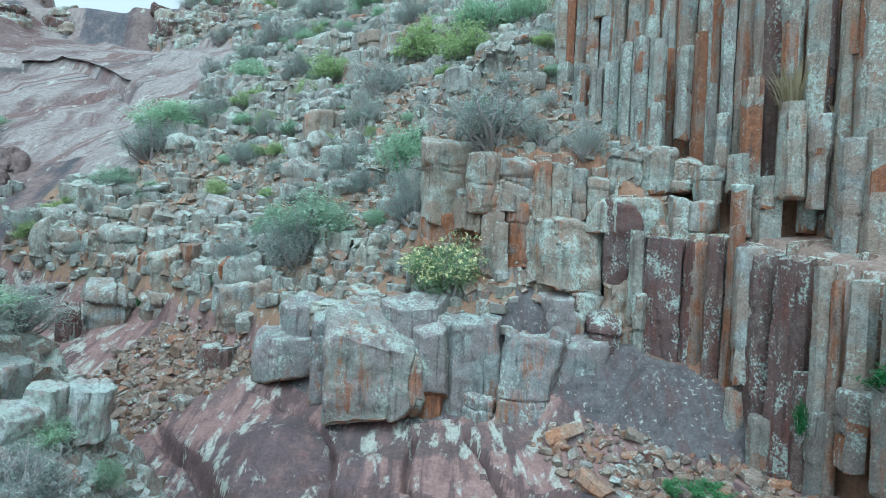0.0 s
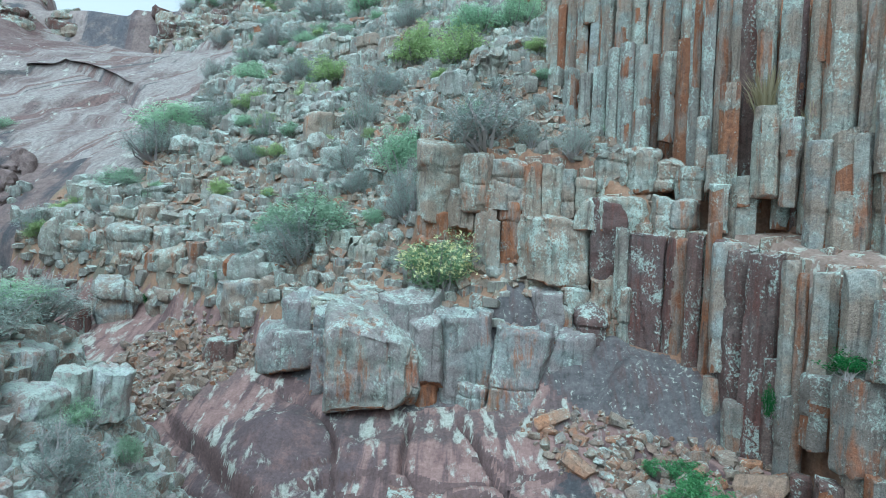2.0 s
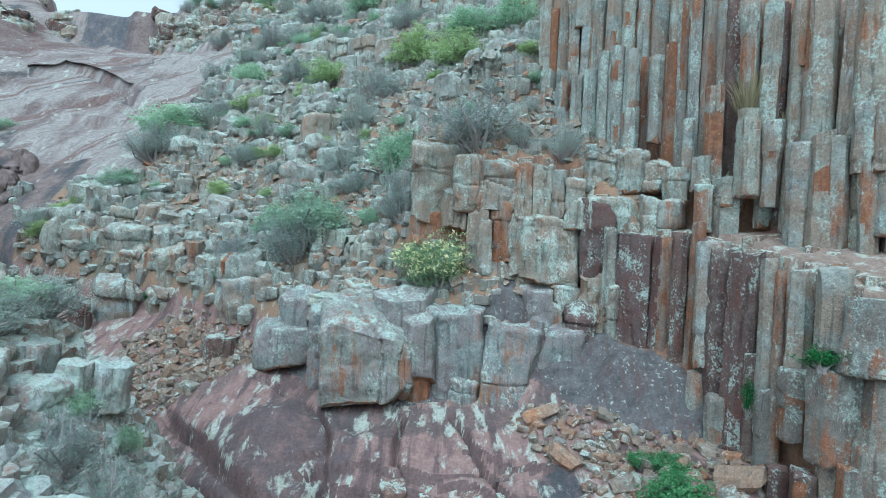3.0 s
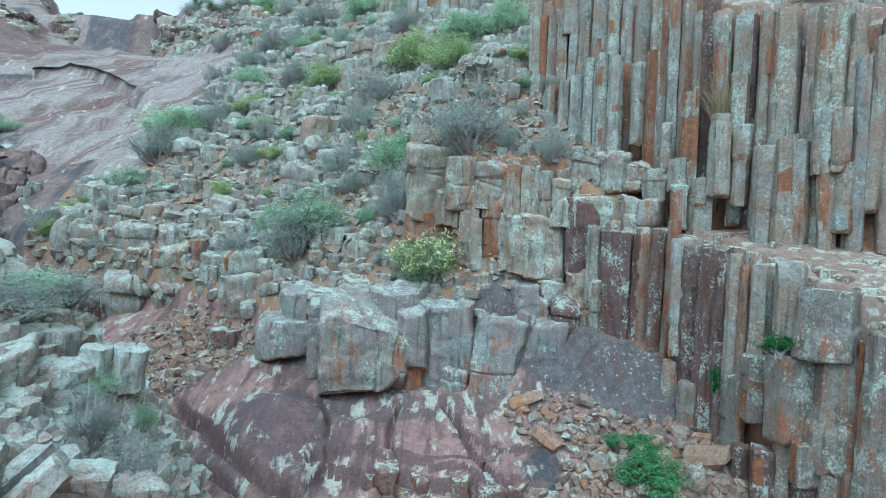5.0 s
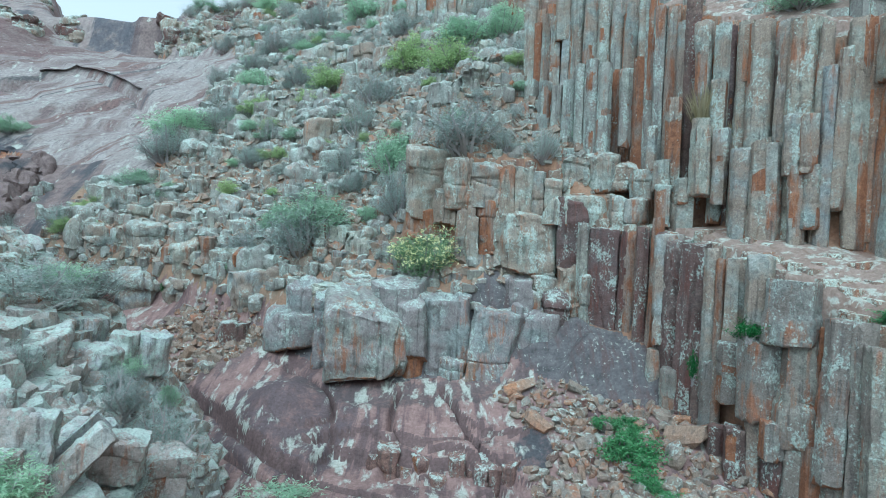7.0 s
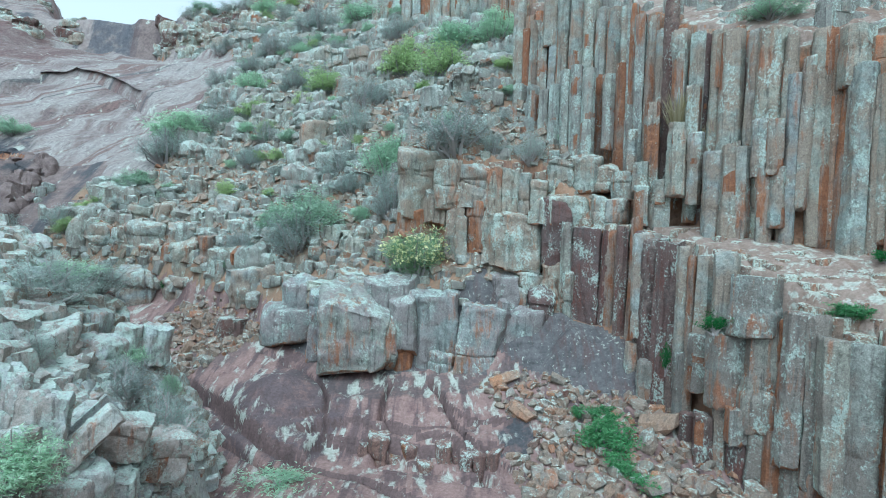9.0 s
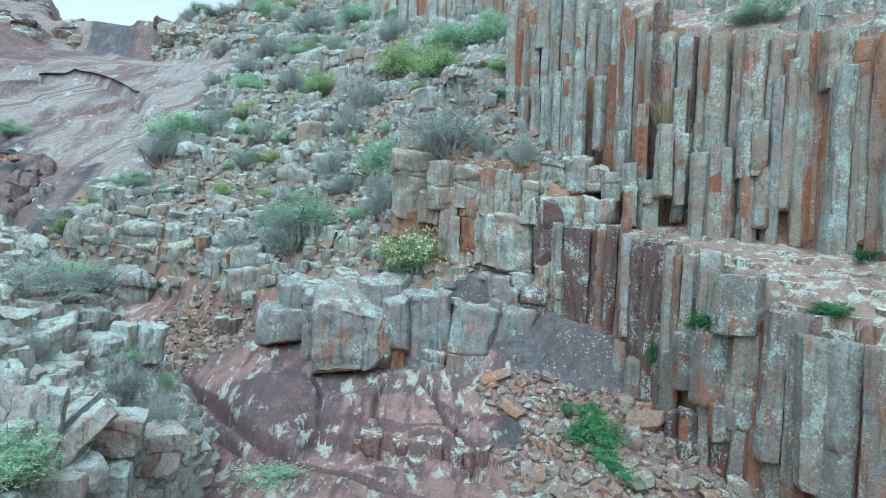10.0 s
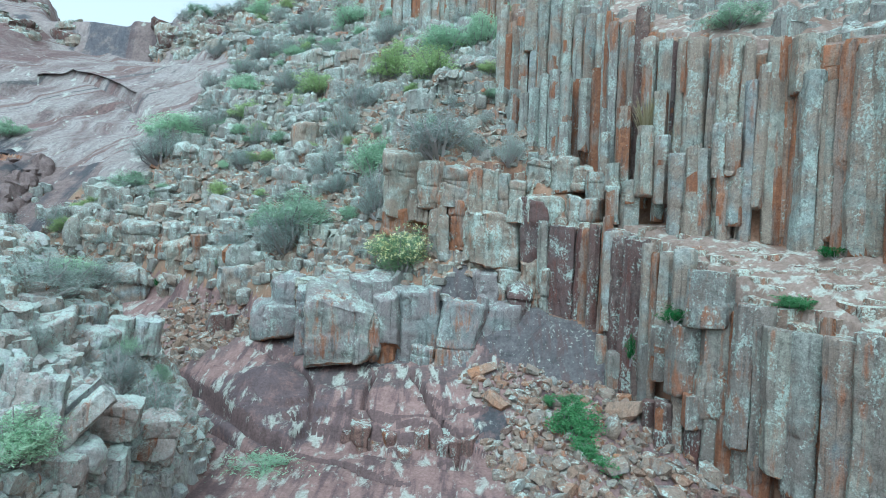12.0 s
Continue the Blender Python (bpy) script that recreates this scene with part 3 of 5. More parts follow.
def joint_planes(rng, half, sides, cuts, slope=(0.0, 0.0), depth=0.5, uneven=0.12, batter=0.035):
    """The joint faces that bound a block: sides, top, foot, and broken corners."""
    planes = []
    for i in range(sides):
        a = -1.571 + (i + rng.uniform(-0.2, 0.2)) * 6.283 / sides
        n = Vector((math.cos(a), math.sin(a), rng.gauss(0, batter))).normalized()
        planes.append((n, math.hypot(n.x * half[0], n.y * half[1]) * rng.uniform(0.92, 1.02)))
    for sign in (1, -1):
        n = Vector((rng.gauss(0, uneven) + (slope[0] if sign > 0 else 0), rng.gauss(0, uneven) + (slope[1] if sign > 0 else 0), sign)).normalized()
        planes.append((n, half[2] * abs(n.z) * rng.uniform(0.95, 1.0)))
    small = min(half)
    for i in range(cuts):
        n = Vector((rng.choice((-1, 1)) * rng.random(), rng.choice((-1, 1, -1)) * rng.random(), rng.choice((-1, 1, 1, 0)) * rng.random())).normalized()
        planes.append((n, abs(n.x) * half[0] + abs(n.y) * half[1] + abs(n.z) * half[2] - small * depth * rng.uniform(0.25, 1.0)))
    return planes


def rock_points(w, deep, h, seed, step, sides=6, cuts=5, splits=2, hard=26, rough=0.05, slip=0.05, slope=(0.0, 0.0), depth=0.5, uneven=0.12, groove=0.05, beds=0.35, batter=0.035):
    """A jointed block: bounded by joint faces, split by cracks, with a broken, noisy skin. Foot at the origin."""
    rng = random.Random(seed)
    half = np.array((w / 2, deep / 2, h / 2))
    n = [int(min(44, max(3, round(2 * v / step)))) for v in half[:2]] + [int(min(80, max(3, round(h / step))))]
    u, quads = box_grid(*n)
    planes = joint_planes(rng, half, sides, cuts, slope, depth, uneven, batter)
    nrm = np.array([tuple(q[0]) for q in planes])
    dist = np.array([q[1] for q in planes])
    ray = u * half
    t = np.maximum(ray @ nrm.T / dist, 0)
    r = (t ** hard).sum(1) ** (-1 / hard)
    out = (t ** (hard - 1) / dist) @ nrm
    out /= np.linalg.norm(out, axis=1)[:, None]
    p = ray * r[:, None]
    size = float(min(half)) * 2
    push = rough * size * layered(p / size * 1.7 + seed % 97, seed) + 0.012 * layered(p * 5.0, seed + 9, 3, 0.7)
    cell = np.zeros(len(p), int)
    for k in range(splits):
        if rng.random() < beds:
            d = Vector((rng.gauss(0, 0.18), rng.gauss(0, 0.18), 1)).normalized()
        else:
            a = rng.gauss(0, 0.5)
            d = Vector((math.cos(a), math.sin(a), rng.gauss(0, 0.1))).normalized()
        reach = abs(d.x) * half[0] + abs(d.y) * half[1] + abs(d.z) * half[2]
        s = p @ np.array(tuple(d)) - reach * rng.uniform(-0.7, 0.7) + 0.12 * size * lattice(p / size * 1.4, seed + 30 + k)
        push += np.where(s > 0, 1, -1) * rng.uniform(-1, 1) * slip * size * 0.5
        push -= groove * rng.uniform(0.4, 1.2) * np.exp(-(s / (0.55 * step + 0.012)) ** 2)
        cell += (s > 0) * 2 ** k
    p = p + out * push[:, None]
    p[:, 2] += h / 2
    return p, quads, out, cell


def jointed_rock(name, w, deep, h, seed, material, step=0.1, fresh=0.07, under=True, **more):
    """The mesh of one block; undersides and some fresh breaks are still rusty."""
    p, quads, out, cell = rock_points(w, deep, h, seed, step, **more)
    me = rock_mesh(name, p.tolist(), quads, material, 32)
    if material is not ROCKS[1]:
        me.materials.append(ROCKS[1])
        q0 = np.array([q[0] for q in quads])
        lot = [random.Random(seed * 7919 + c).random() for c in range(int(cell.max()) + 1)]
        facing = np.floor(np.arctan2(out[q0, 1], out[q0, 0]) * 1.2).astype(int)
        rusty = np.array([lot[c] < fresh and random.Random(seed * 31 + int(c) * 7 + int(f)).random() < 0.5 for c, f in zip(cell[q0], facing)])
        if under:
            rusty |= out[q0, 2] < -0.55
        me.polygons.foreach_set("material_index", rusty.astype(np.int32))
    return me


def column(parent, row, seed, name="column", sides=(5, 6, 6), deep=1.05, sink=0.6, fresh=0.16):
    """One rock column in a cliff, a face turned to the open side."""
    x, y, z0, z1, w, kind = row
    rng = random.Random(seed)
    away = math.atan2(y + 6.3, x - 1.5) - math.pi / 2
    gap = z0 - land_z(x, y)
    if 0 < gap < 0.9:
        sink = max(sink, gap + 0.3)
    h = z1 - z0 + sink
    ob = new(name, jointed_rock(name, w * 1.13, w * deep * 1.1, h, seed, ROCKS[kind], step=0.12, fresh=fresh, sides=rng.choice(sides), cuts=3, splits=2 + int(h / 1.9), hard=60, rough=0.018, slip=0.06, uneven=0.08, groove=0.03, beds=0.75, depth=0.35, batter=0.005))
    ob.location = (x, y, z0 - sink)
    ob.rotation_euler = (radians(rng.gauss(0, 0.7)), radians(rng.gauss(0, 0.5)), away + rng.gauss(0, 0.22))
    if parent:
        ob.parent = parent
    return ob


def cells(x0, x1, y0, y1, size, rng, keep):
    """Irregular jointed ground plan: the cells of a jittered grid, cut by the mid-lines to their neighbours."""
    pts = {}
    nxc, nyc = int((x1 - x0) / size) + 1, int((y1 - y0) / (size * 0.87)) + 1
    for j in range(-1, nyc + 1):
        for i in range(-1, nxc + 1):
            pts[i, j] = (x0 + (i + 0.5 * (j % 2) + rng.uniform(-0.36, 0.36)) * size, y0 + (j + rng.uniform(-0.36, 0.36)) * size * 0.87)
    for (i, j), c in pts.items():
        if not keep(*c):
            continue
        r = size * 1.2
        poly = [(c[0] - r, c[1] - r), (c[0] + r, c[1] - r), (c[0] + r, c[1] + r), (c[0] - r, c[1] + r)]
        for dj in (-2, -1, 0, 1, 2):
            for di in (-2, -1, 0, 1, 2):
                o = pts.get((i + di, j + dj))
                if o is None or o == c:
                    continue
                nx_, ny_ = o[0] - c[0], o[1] - c[1]
                lim = (nx_ * nx_ + ny_ * ny_) / 2 * 0.97
                cut = []
                for a, b in zip(poly, poly[1:] + poly[:1]):
                    fa = (a[0] - c[0]) * nx_ + (a[1] - c[1]) * ny_ - lim
                    fb = (b[0] - c[0]) * nx_ + (b[1] - c[1]) * ny_ - lim
                    if fa <= 0:
                        cut.append(a)
                    if fa * fb < 0:
                        s = fa / (fa - fb)
                        cut.append((a[0] + (b[0] - a[0]) * s, a[1] + (b[1] - a[1]) * s))
                poly = cut
                if len(poly) < 3:
                    break
            if len(poly) < 3:
                break
        if len(poly) >= 3:
            yield c, poly


def shard(verts, faces, c, dims, rng, lean=0.15, step=0.3):
    """A small broken block into the lists, its foot at c."""
    p, quads, out, cell = rock_points(*dims, rng.randrange(99999), max(step, max(dims) / 5), sides=rng.choice((4, 5, 6)), cuts=5, splits=1, hard=30, rough=0.06, slip=0.12, depth=0.7, uneven=0.2, groove=0.02)
    m = np.array(Euler((rng.gauss(0, lean), rng.gauss(0, lean), rng.uniform(0, 6.283))).to_matrix())
    k = len(verts)
    verts.extend((p @ m.T + np.array(c)).tolist())
    faces.extend(tuple(i + k for i in q) for q in quads)


# ---- jointed rock that covers the hillside ----
def land_z(x, y):
    """Height of the ground sheet, read between its grid points."""
    i = min(max(int(np.searchsorted(gx, x)) - 1, 0), nx - 2)
    j = min(max(int(np.searchsorted(gy, y)) - 1, 0), ny - 2)
    u, v = (x - gx[i]) / (gx[i + 1] - gx[i]), (y - gy[j]) / (gy[j + 1] - gy[j])
    return float((GZ[j, i] * (1 - u) + GZ[j, i + 1] * u) * (1 - v) + (GZ[j + 1, i] * (1 - u) + GZ[j + 1, i + 1] * u) * v)


def zone(x, y):
    return float(inside(BENCH_LINE, np.float64(x), np.float64(y))), float(inside(LOWER_LINE, np.float64(x), np.float64(y))), float(inside(UPPER_LINE, np.float64(x), np.float64(y)))


def split_rocks(root, pieces, limit, material):
    """The nearest pieces become parts of their own; the rest is joined."""
    pieces.sort(key=lambda q: q[0])
    for d, verts, faces in pieces[:limit]:
        new("rock", rock_mesh("rock", verts, faces, material)).parent = root
    allv, allf = [], []
    for d, verts, faces in pieces[limit:]:
        k = len(allv)
        allv += verts
        allf += [tuple(i + k for i in q) for q in faces]
    tagged(new("rock_mass", rock_mesh("rock_mass", allv, allf, HILL_ROCK if material is HILL_GREY else BANK_ROCK)), "jointed grey rocks", kind="stuff").parent = root


def hill_blocks():
    rng = random.Random(11)
    pieces = []

    def keep(x, y):
        if is_bare(np.float64(x), np.float64(y)) > 0.4:
            return False
        if y > 79 and x < -31:
            return False
        b, l, u = zone(x, y)
        return 0.3 < b < 60 and u < -0.4 and (l < 0.2 and (x < 3.5 or y > 28) or l > 0.8 and y > 26.5 or y > 29) and (not (x < -27.5 and y < 44.5) or noise.noise((x * 0.4, y * 0.4, 6.0)) > 0.05) and noise.noise((x * 0.33, y * 0.5, 3.1)) > -0.36

    spans = ((-38, 12, 22, 46, 0.72, 0.95), (-38, 12, 46, 64, 0.95, 1.0), (-40, 14, 64, 104, 1.4, 1.2))
    for x0, x1, y0, y1, size, rise in spans:
        for (x, y), poly in cells(x0, x1, y0, y1, size, rng, keep):
            z = land_z(x, y)
            # ledges: neighbouring blocks share a level, so that their fronts line up
            t = (z + 1.3 * noise.noise((x * 0.16, y * 0.1, 2.0)) + 0.25 * rng.random()) / rise
            level = (math.floor(t) + 0.75) * rise + z - t * rise
            top = max(z + 0.08, level) if noise.noise((x * 0.3, y * 0.45, 7.7)) > -0.12 else z + abs(rng.gauss(0.05, 0.12))
            verts, faces = [], []
            foot = z - 0.5 * size
            shard(verts, faces, (x, y, foot), (size * rng.uniform(0.75, 1.7), size * rng.uniform(0.75, 1.25), top - foot + rng.gauss(0, 0.1)), rng, 0.08)
            pieces.append((math.hypot(x, y + 4), verts, faces))
    return pieces


hillside = tagged(new("hillside_rocks"), "grey lichened jointed rocks stepping up the hillside", "rocks", kind="structure")
split_rocks(hillside, hill_blocks(), 290, HILL_GREY)


def ledges():
    """Bands of jointed rock that crop out along the contours of the hillside."""
    rng = random.Random(41)
    made = 0
    for level in np.arange(5.2, 40, 1.35):
        ys = np.linspace(27, 78, 256)
        x = -36.0 + rng.random()
        while x < 5:
            w = rng.uniform(1.3, 3.2) * (1 + level / 60)
            zs = hill(np.full(256, x), ys)
            hits = np.nonzero((zs[:-1] < level) & (zs[1:] >= level))[0]
            x += w * 0.93
            if not len(hits):
                continue
            y = float(ys[hits[0]])
            b, l, u = zone(x, y)
            if b < 1.2 or u > -1.0 or (l > -0.6 and y < 29) or (x < -27 and y < 45) or is_bare(np.float64(x), np.float64(y)) > 0.3:
                continue
            if noise.noise((x * 0.14, level * 0.55, 8.3)) < 0.0:
                continue
            z = land_z(x, y)
            h = rng.uniform(0.5, 1.2) * (1 + level / 90)
            gxx = land_z(x + 0.8, y) - land_z(x - 0.8, y)
            gyy = land_z(x, y + 0.8) - land_z(x, y - 0.8)
            me = jointed_rock("outcrop", w * 1.1, 1.5, h + 0.8, 5000 + made, rng.choice((HILL_GREY, HILL_GREY, HILL_PALE)), step=0.085 + 0.0022 * y, fresh=0.06, under=False, sides=rng.choice((4, 5)), cuts=7, splits=5 + int(w * 1.4), hard=36, rough=0.08, slip=0.2, slope=(0, -0.12), groove=0.12, beds=0.22, depth=0.6)
            ob = new("outcrop", me)
            ob.location = (x, y + 0.35, z - 0.75)
            ob.rotation_euler = (rng.gauss(0, 0.04), rng.gauss(0, 0.05), math.atan2(gyy, gxx) - 1.571 + rng.gauss(0, 0.12))
            ob.parent = hillside
            made += 1
    return made


ledges()


def far_ledges():
    """Low lichened bands of rock below the skyline, on both sides of the notch."""
    rng = random.Random(47)
    root = tagged(new("skyline_ledges"), "pale lichened rock ledges below the skyline", "rocks", kind="structure")
    ys = np.linspace(72, 104, 200)
    count = 0
    for level in np.arange(35.0, 50.0, 1.1):
        for x0, x1 in ((-76, -57.5), (-43.5, -20)):
            x = x0 + rng.uniform(0, 2)
            while x < x1:
                w = rng.uniform(2.4, 6.0)
                zs = np.array([land_z(x, y) for y in ys])
                hits = np.nonzero((zs[:-1] < level) & (zs[1:] >= level))[0]
                if len(hits) and noise.noise((x * 0.12, level * 0.6, 2.7)) > -0.1:
                    y = float(ys[hits[0]])
                    ob = new("ledge", jointed_rock("ledge", w, 2.2, rng.uniform(0.7, 1.3) + 0.9, 7000 + count, ROCKS[rng.choice((3, 3, 0, 2))], step=0.28, fresh=0.05, under=False, sides=4, cuts=7, splits=5, hard=36, rough=0.1, slip=0.25, slope=(0, -0.1), groove=0.2, beds=0.5, depth=0.7))
                    ob.location = (x, y + 0.7, land_z(x, y) - 0.95)
                    ob.rotation_euler = (0, rng.gauss(0, 0.05), rng.gauss(0.0, 0.15))
                    ob.parent = root
                    count += 1
                x += w * rng.uniform(0.9, 1.3)


far_ledges()


def upper_mass():
    """Columns behind the front row of the upper and lower cliffs, and the broken tops."""
    rng = random.Random(5)
    up, low, top = ([], []), ([], []), ([], [])

    def keep_up(x, y):
        b, l, u = zone(x, y)
        return 0.35 < u < 9.0 and y < 36

    for (x, y), poly in cells(5, 26, 2, 37, 0.72, rng, keep_up):
        u = zone(x, y)[2]
        z = float(crown(np.float64(x), np.float64(y), np.float64(u))) + rng.gauss(0, 0.25) + (0.0 if u > 1.2 else -0.2)
        if u < 1.3:
            prism(up[0], up[1], ccw(poly), z - 9.0, z, rng, 0.02)
        elif noise.noise((x * 0.4, y * 0.4, 9.0)) > -0.3:
            prism(top[0], top[1], ccw(poly), z - 2.0, z + rng.gauss(0.0, 0.3), rng, 0.04, joints=False, tilt=0.25)

    def keep_low(x, y):
        b, l, u = zone(x, y)
        return 0.35 < l < (1.2 if y > 18 else 2.6) and u < -0.5 and y < 28.3

    for (x, y), poly in cells(-3, 20, 2, 36, 0.72, rng, keep_low):
        l = zone(x, y)[1]
        z = float(ledge(np.float64(x), np.float64(y))) + rng.gauss(0, 0.10) - (0.05 if l > 1.0 else 0.15)
        prism(low[0], low[1], ccw(poly), z - (8.0 if l < 1.6 else 1.5), z, rng, 0.02, joints=l < 1.6)
    return up, low, top


up, low, top = upper_mass()
tagged(new("clifftop_rocks", rock_mesh("clifftop_rocks", *top, HILL_ROCK)), "grey broken rocks along the cliff top", "rocks", kind="stuff")
cliff_upper = tagged(new("cliff_upper"), "tall cliff of grey and rust-stained rhyolite organ-pipe columns", "cliff", kind="structure")
cliff_lower = tagged(new("cliff_lower"), "lower cliff of maroon and grey rhyolite columns under a lichened ledge", "cliff", kind="structure")
LOWER_GREY = rock_material("lower_rhyolite", (0.295, 0.305, 0.28), (0.15, 0.152, 0.142), RUST, 0.29, 0.46, brown=(0.185, 0.155, 0.135))
LEDGE_COLUMNS = rock_material("ledge_rhyolite", (0.225, 0.165, 0.14), (0.125, 0.092, 0.08), RUST, 0.38, 0.66, island=True, lichen=(0.47, 0.53, 0.46))
MASS_ROCK = rock_material("inner_rhyolite", (0.295, 0.21, 0.155), (0.165, 0.115, 0.085), (0.33, 0.135, 0.065), 0.5, 0.3, island=True)
for root, (v, f) in ((cliff_upper, up), (cliff_lower, low)):
    mass = tagged(new("column_mass", rock_mesh("column_mass", v, f, MASS_ROCK if root is cliff_upper else LEDGE_COLUMNS)), "rust-stained columns set back in the cliff", kind="stuff")
    mass.parent = root

UPPER_FAR = [
    (6.4, 33.35, 19.87, 25.84, 0.66, 0), (6.82, 32.85, 19.79, 23.58, 0.46, 1), (7.21, 32.06, 19.52, 23.82, 0.6, 0), (7.66, 31.29, 19.12, 23.41, 0.59, 3),
    (8.22, 30.87, 19.69, 23.0, 0.58, 4), (8.13, 31.23, 23.12, 25.85, 1.02, 0), (8.81, 30.31, 20.08, 25.2, 0.71, 0), (9.37, 29.41, 19.85, 25.19, 0.77, 0),
    (10.02, 28.75, 19.79, 24.92, 0.82, 0), (10.5, 27.79, 19.3, 23.2, 0.6, 4), (10.97, 26.9, 18.91, 22.87, 0.65, 0), (11.26, 25.68, 18.76, 22.48, 0.59, 3),
]
UPPER_STEP = [
    (5.15, 33.98, 18.03, 20.77, 0.63, 3), (5.67, 32.78, 17.43, 20.08, 0.61, 0), (6.28, 31.57, 16.65, 19.4, 0.81, 3), (7.0, 30.73, 16.89, 19.23, 0.72, 0),
    (7.57, 29.76, 15.93, 18.74, 0.64, 0), (8.08, 28.73, 15.57, 18.78, 0.65, 4), (8.62, 27.98, 15.11, 19.54, 0.61, 4), (9.12, 27.34, 15.03, 19.7, 0.66, 0),
    (9.55, 26.36, 14.68, 19.25, 0.64, 4), (10.5, 27.62, 14.14, 19.1, 0.6, 1), (10.55, 25.91, 15.91, 18.79, 0.6, 0), (11.17, 25.6, 13.92, 19.3, 0.56, 1),
    (11.59, 25.26, 14.21, 22.42, 0.5, 0), (11.62, 23.93, 13.88, 21.55, 0.53, 0),
]
UPPER_MID = [
    (12.04, 23.63, 14.16, 21.3, 0.53, 0), (11.73, 22.15, 14.27, 16.49, 0.67, 0), (12.21, 22.69, 13.19, 20.28, 0.4, 0), (12.53, 22.47, 14.3, 21.73, 0.51, 2),
    (12.61, 21.32, 14.8, 19.71, 0.7, 4), (13.09, 20.6, 12.99, 19.5, 0.61, 0), (12.77, 20.25, 14.37, 16.83, 0.57, 3), (13.42, 20.29, 12.98, 19.25, 0.31, 2),
    (13.48, 19.5, 12.89, 19.25, 0.56, 0), (13.76, 18.61, 12.79, 18.96, 0.83, 0), (14.27, 18.1, 12.06, 18.77, 0.43, 4), (14.77, 17.54, 12.01, 18.54, 1.12, 0),
    (15.11, 16.64, 11.64, 18.24, 0.5, 0), (15.05, 16.27, 11.68, 16.43, 0.45, 4),
]
UPPER_NEAR = [
    (15.4, 16.09, 11.62, 17.05, 0.51, 0), (15.92, 15.85, 10.64, 18.03, 0.7, 0), (16.34, 15.69, 10.44, 17.83, 0.31, 1), (16.36, 15.24, 10.43, 17.66, 0.43, 1),
    (16.42, 14.5, 9.41, 16.32, 0.74, 3), (16.72, 13.95, 9.6, 15.9, 0.42, 0), (16.55, 15.02, 16.24, 17.79, 0.95, 0), (16.8, 13.78, 10.44, 15.89, 0.48, 0), (17.08, 13.43, 10.05, 17.17, 0.55, 1),
    (17.29, 12.86, 9.88, 16.86, 0.76, 0), (17.63, 12.3, 9.9, 16.86, 0.82, 3), (17.87, 11.51, 9.58, 16.49, 0.96, 0), (18.09, 10.77, 9.45, 16.17, 0.87, 2),
]
UPPER_BLOCKS = [
    (12.27, 20.38, 12.01, 15.21, 0.81, 0), (12.75, 19.69, 11.6, 14.53, 0.61, 4), (13.12, 18.47, 10.52, 13.61, 0.73, 4), (13.53, 17.89, 10.63, 13.9, 0.64, 0),
    (13.9, 17.47, 10.71, 13.75, 0.52, 4), (14.13, 16.87, 12.63, 14.63, 0.59, 0), (14.47, 16.41, 12.69, 14.6, 0.6, 4), (14.32, 16.73, 9.79, 12.72, 0.52, 4),
    (14.62, 16.36, 10.64, 12.78, 0.58, 0), (11.11, 21.79, 12.35, 13.45, 0.66, 3), (10.99, 21.19, 10.59, 12.21, 0.65, 3), (11.83, 21.08, 10.43, 11.77, 0.86, 0),
    (11.81, 20.99, 11.69, 12.5, 0.7, 3), (11.04, 23.07, 13.18, 15.25, 0.46, 0),
]
for s, rows in enumerate((UPPER_FAR, UPPER_STEP, UPPER_MID, UPPER_NEAR, UPPER_BLOCKS)):
    for i, row in enumerate(rows):
        ob = column(cliff_upper, row, 100 * s + i, sink=(1.4, 1.4, 2.6, 0.7, 0.4)[s])
        if s == 1 and row[5] != 1:
            ob.data.materials[0] = HILL_PALE

LOWER_BROWN = [
    (8.1, 23.6, 7.22, 10.41, 0.47, 3), 
    (10.32, 21.42, 4.75, 10.29, 0.58, 2), (10.64, 20.97, 4.29, 10.84, 0.41, 1), (10.74, 19.75, 5.68, 9.98, 0.92, 4), (11.26, 18.19, 3.0, 9.66, 0.99, 2),
    (11.27, 16.77, 4.73, 9.51, 0.41, 4), (11.6, 16.53, 2.03, 9.2, 0.34, 1), (11.4, 17.43, 2.1, 6.12, 0.59, 2), (11.4, 16.81, 2.19, 5.23, 0.55, 0),
    (10.53, 18.42, 2.74, 4.39, 0.64, 3), (10.38, 19.69, 2.74, 4.94, 0.54, 4), (10.16, 20.76, 2.04, 3.79, 0.7, 2),
]
LOWER_NEAR = [
    (11.7, 15.8, 4.38, 9.28, 0.64, 4), (11.87, 14.55, 4.25, 9.29, 0.72, 4), (12.47, 13.68, 7.02, 8.58, 1.33, 3), (12.67, 13.55, 3.69, 7.23, 0.94, 0),
    (13.06, 12.91, 1.39, 7.19, 0.27, 1), (13.04, 12.25, 2.99, 7.58, 0.74, 0), (13.51, 11.79, 2.43, 7.47, 0.6, 0), (13.75, 11.05, 2.6, 6.87, 0.9, 3),
    (14.15, 10.43, 1.96, 6.96, 0.8, 0), (14.55, 10.15, 1.37, 7.5, 0.4, 1), (14.53, 9.42, 2.15, 6.98, 0.82, 4), (14.92, 8.85, 1.53, 7.2, 0.82, 3),
    (15.28, 8.29, 1.58, 7.4, 0.9, 0), (15.48, 7.61, 1.99, 7.54, 0.9, 0),
]
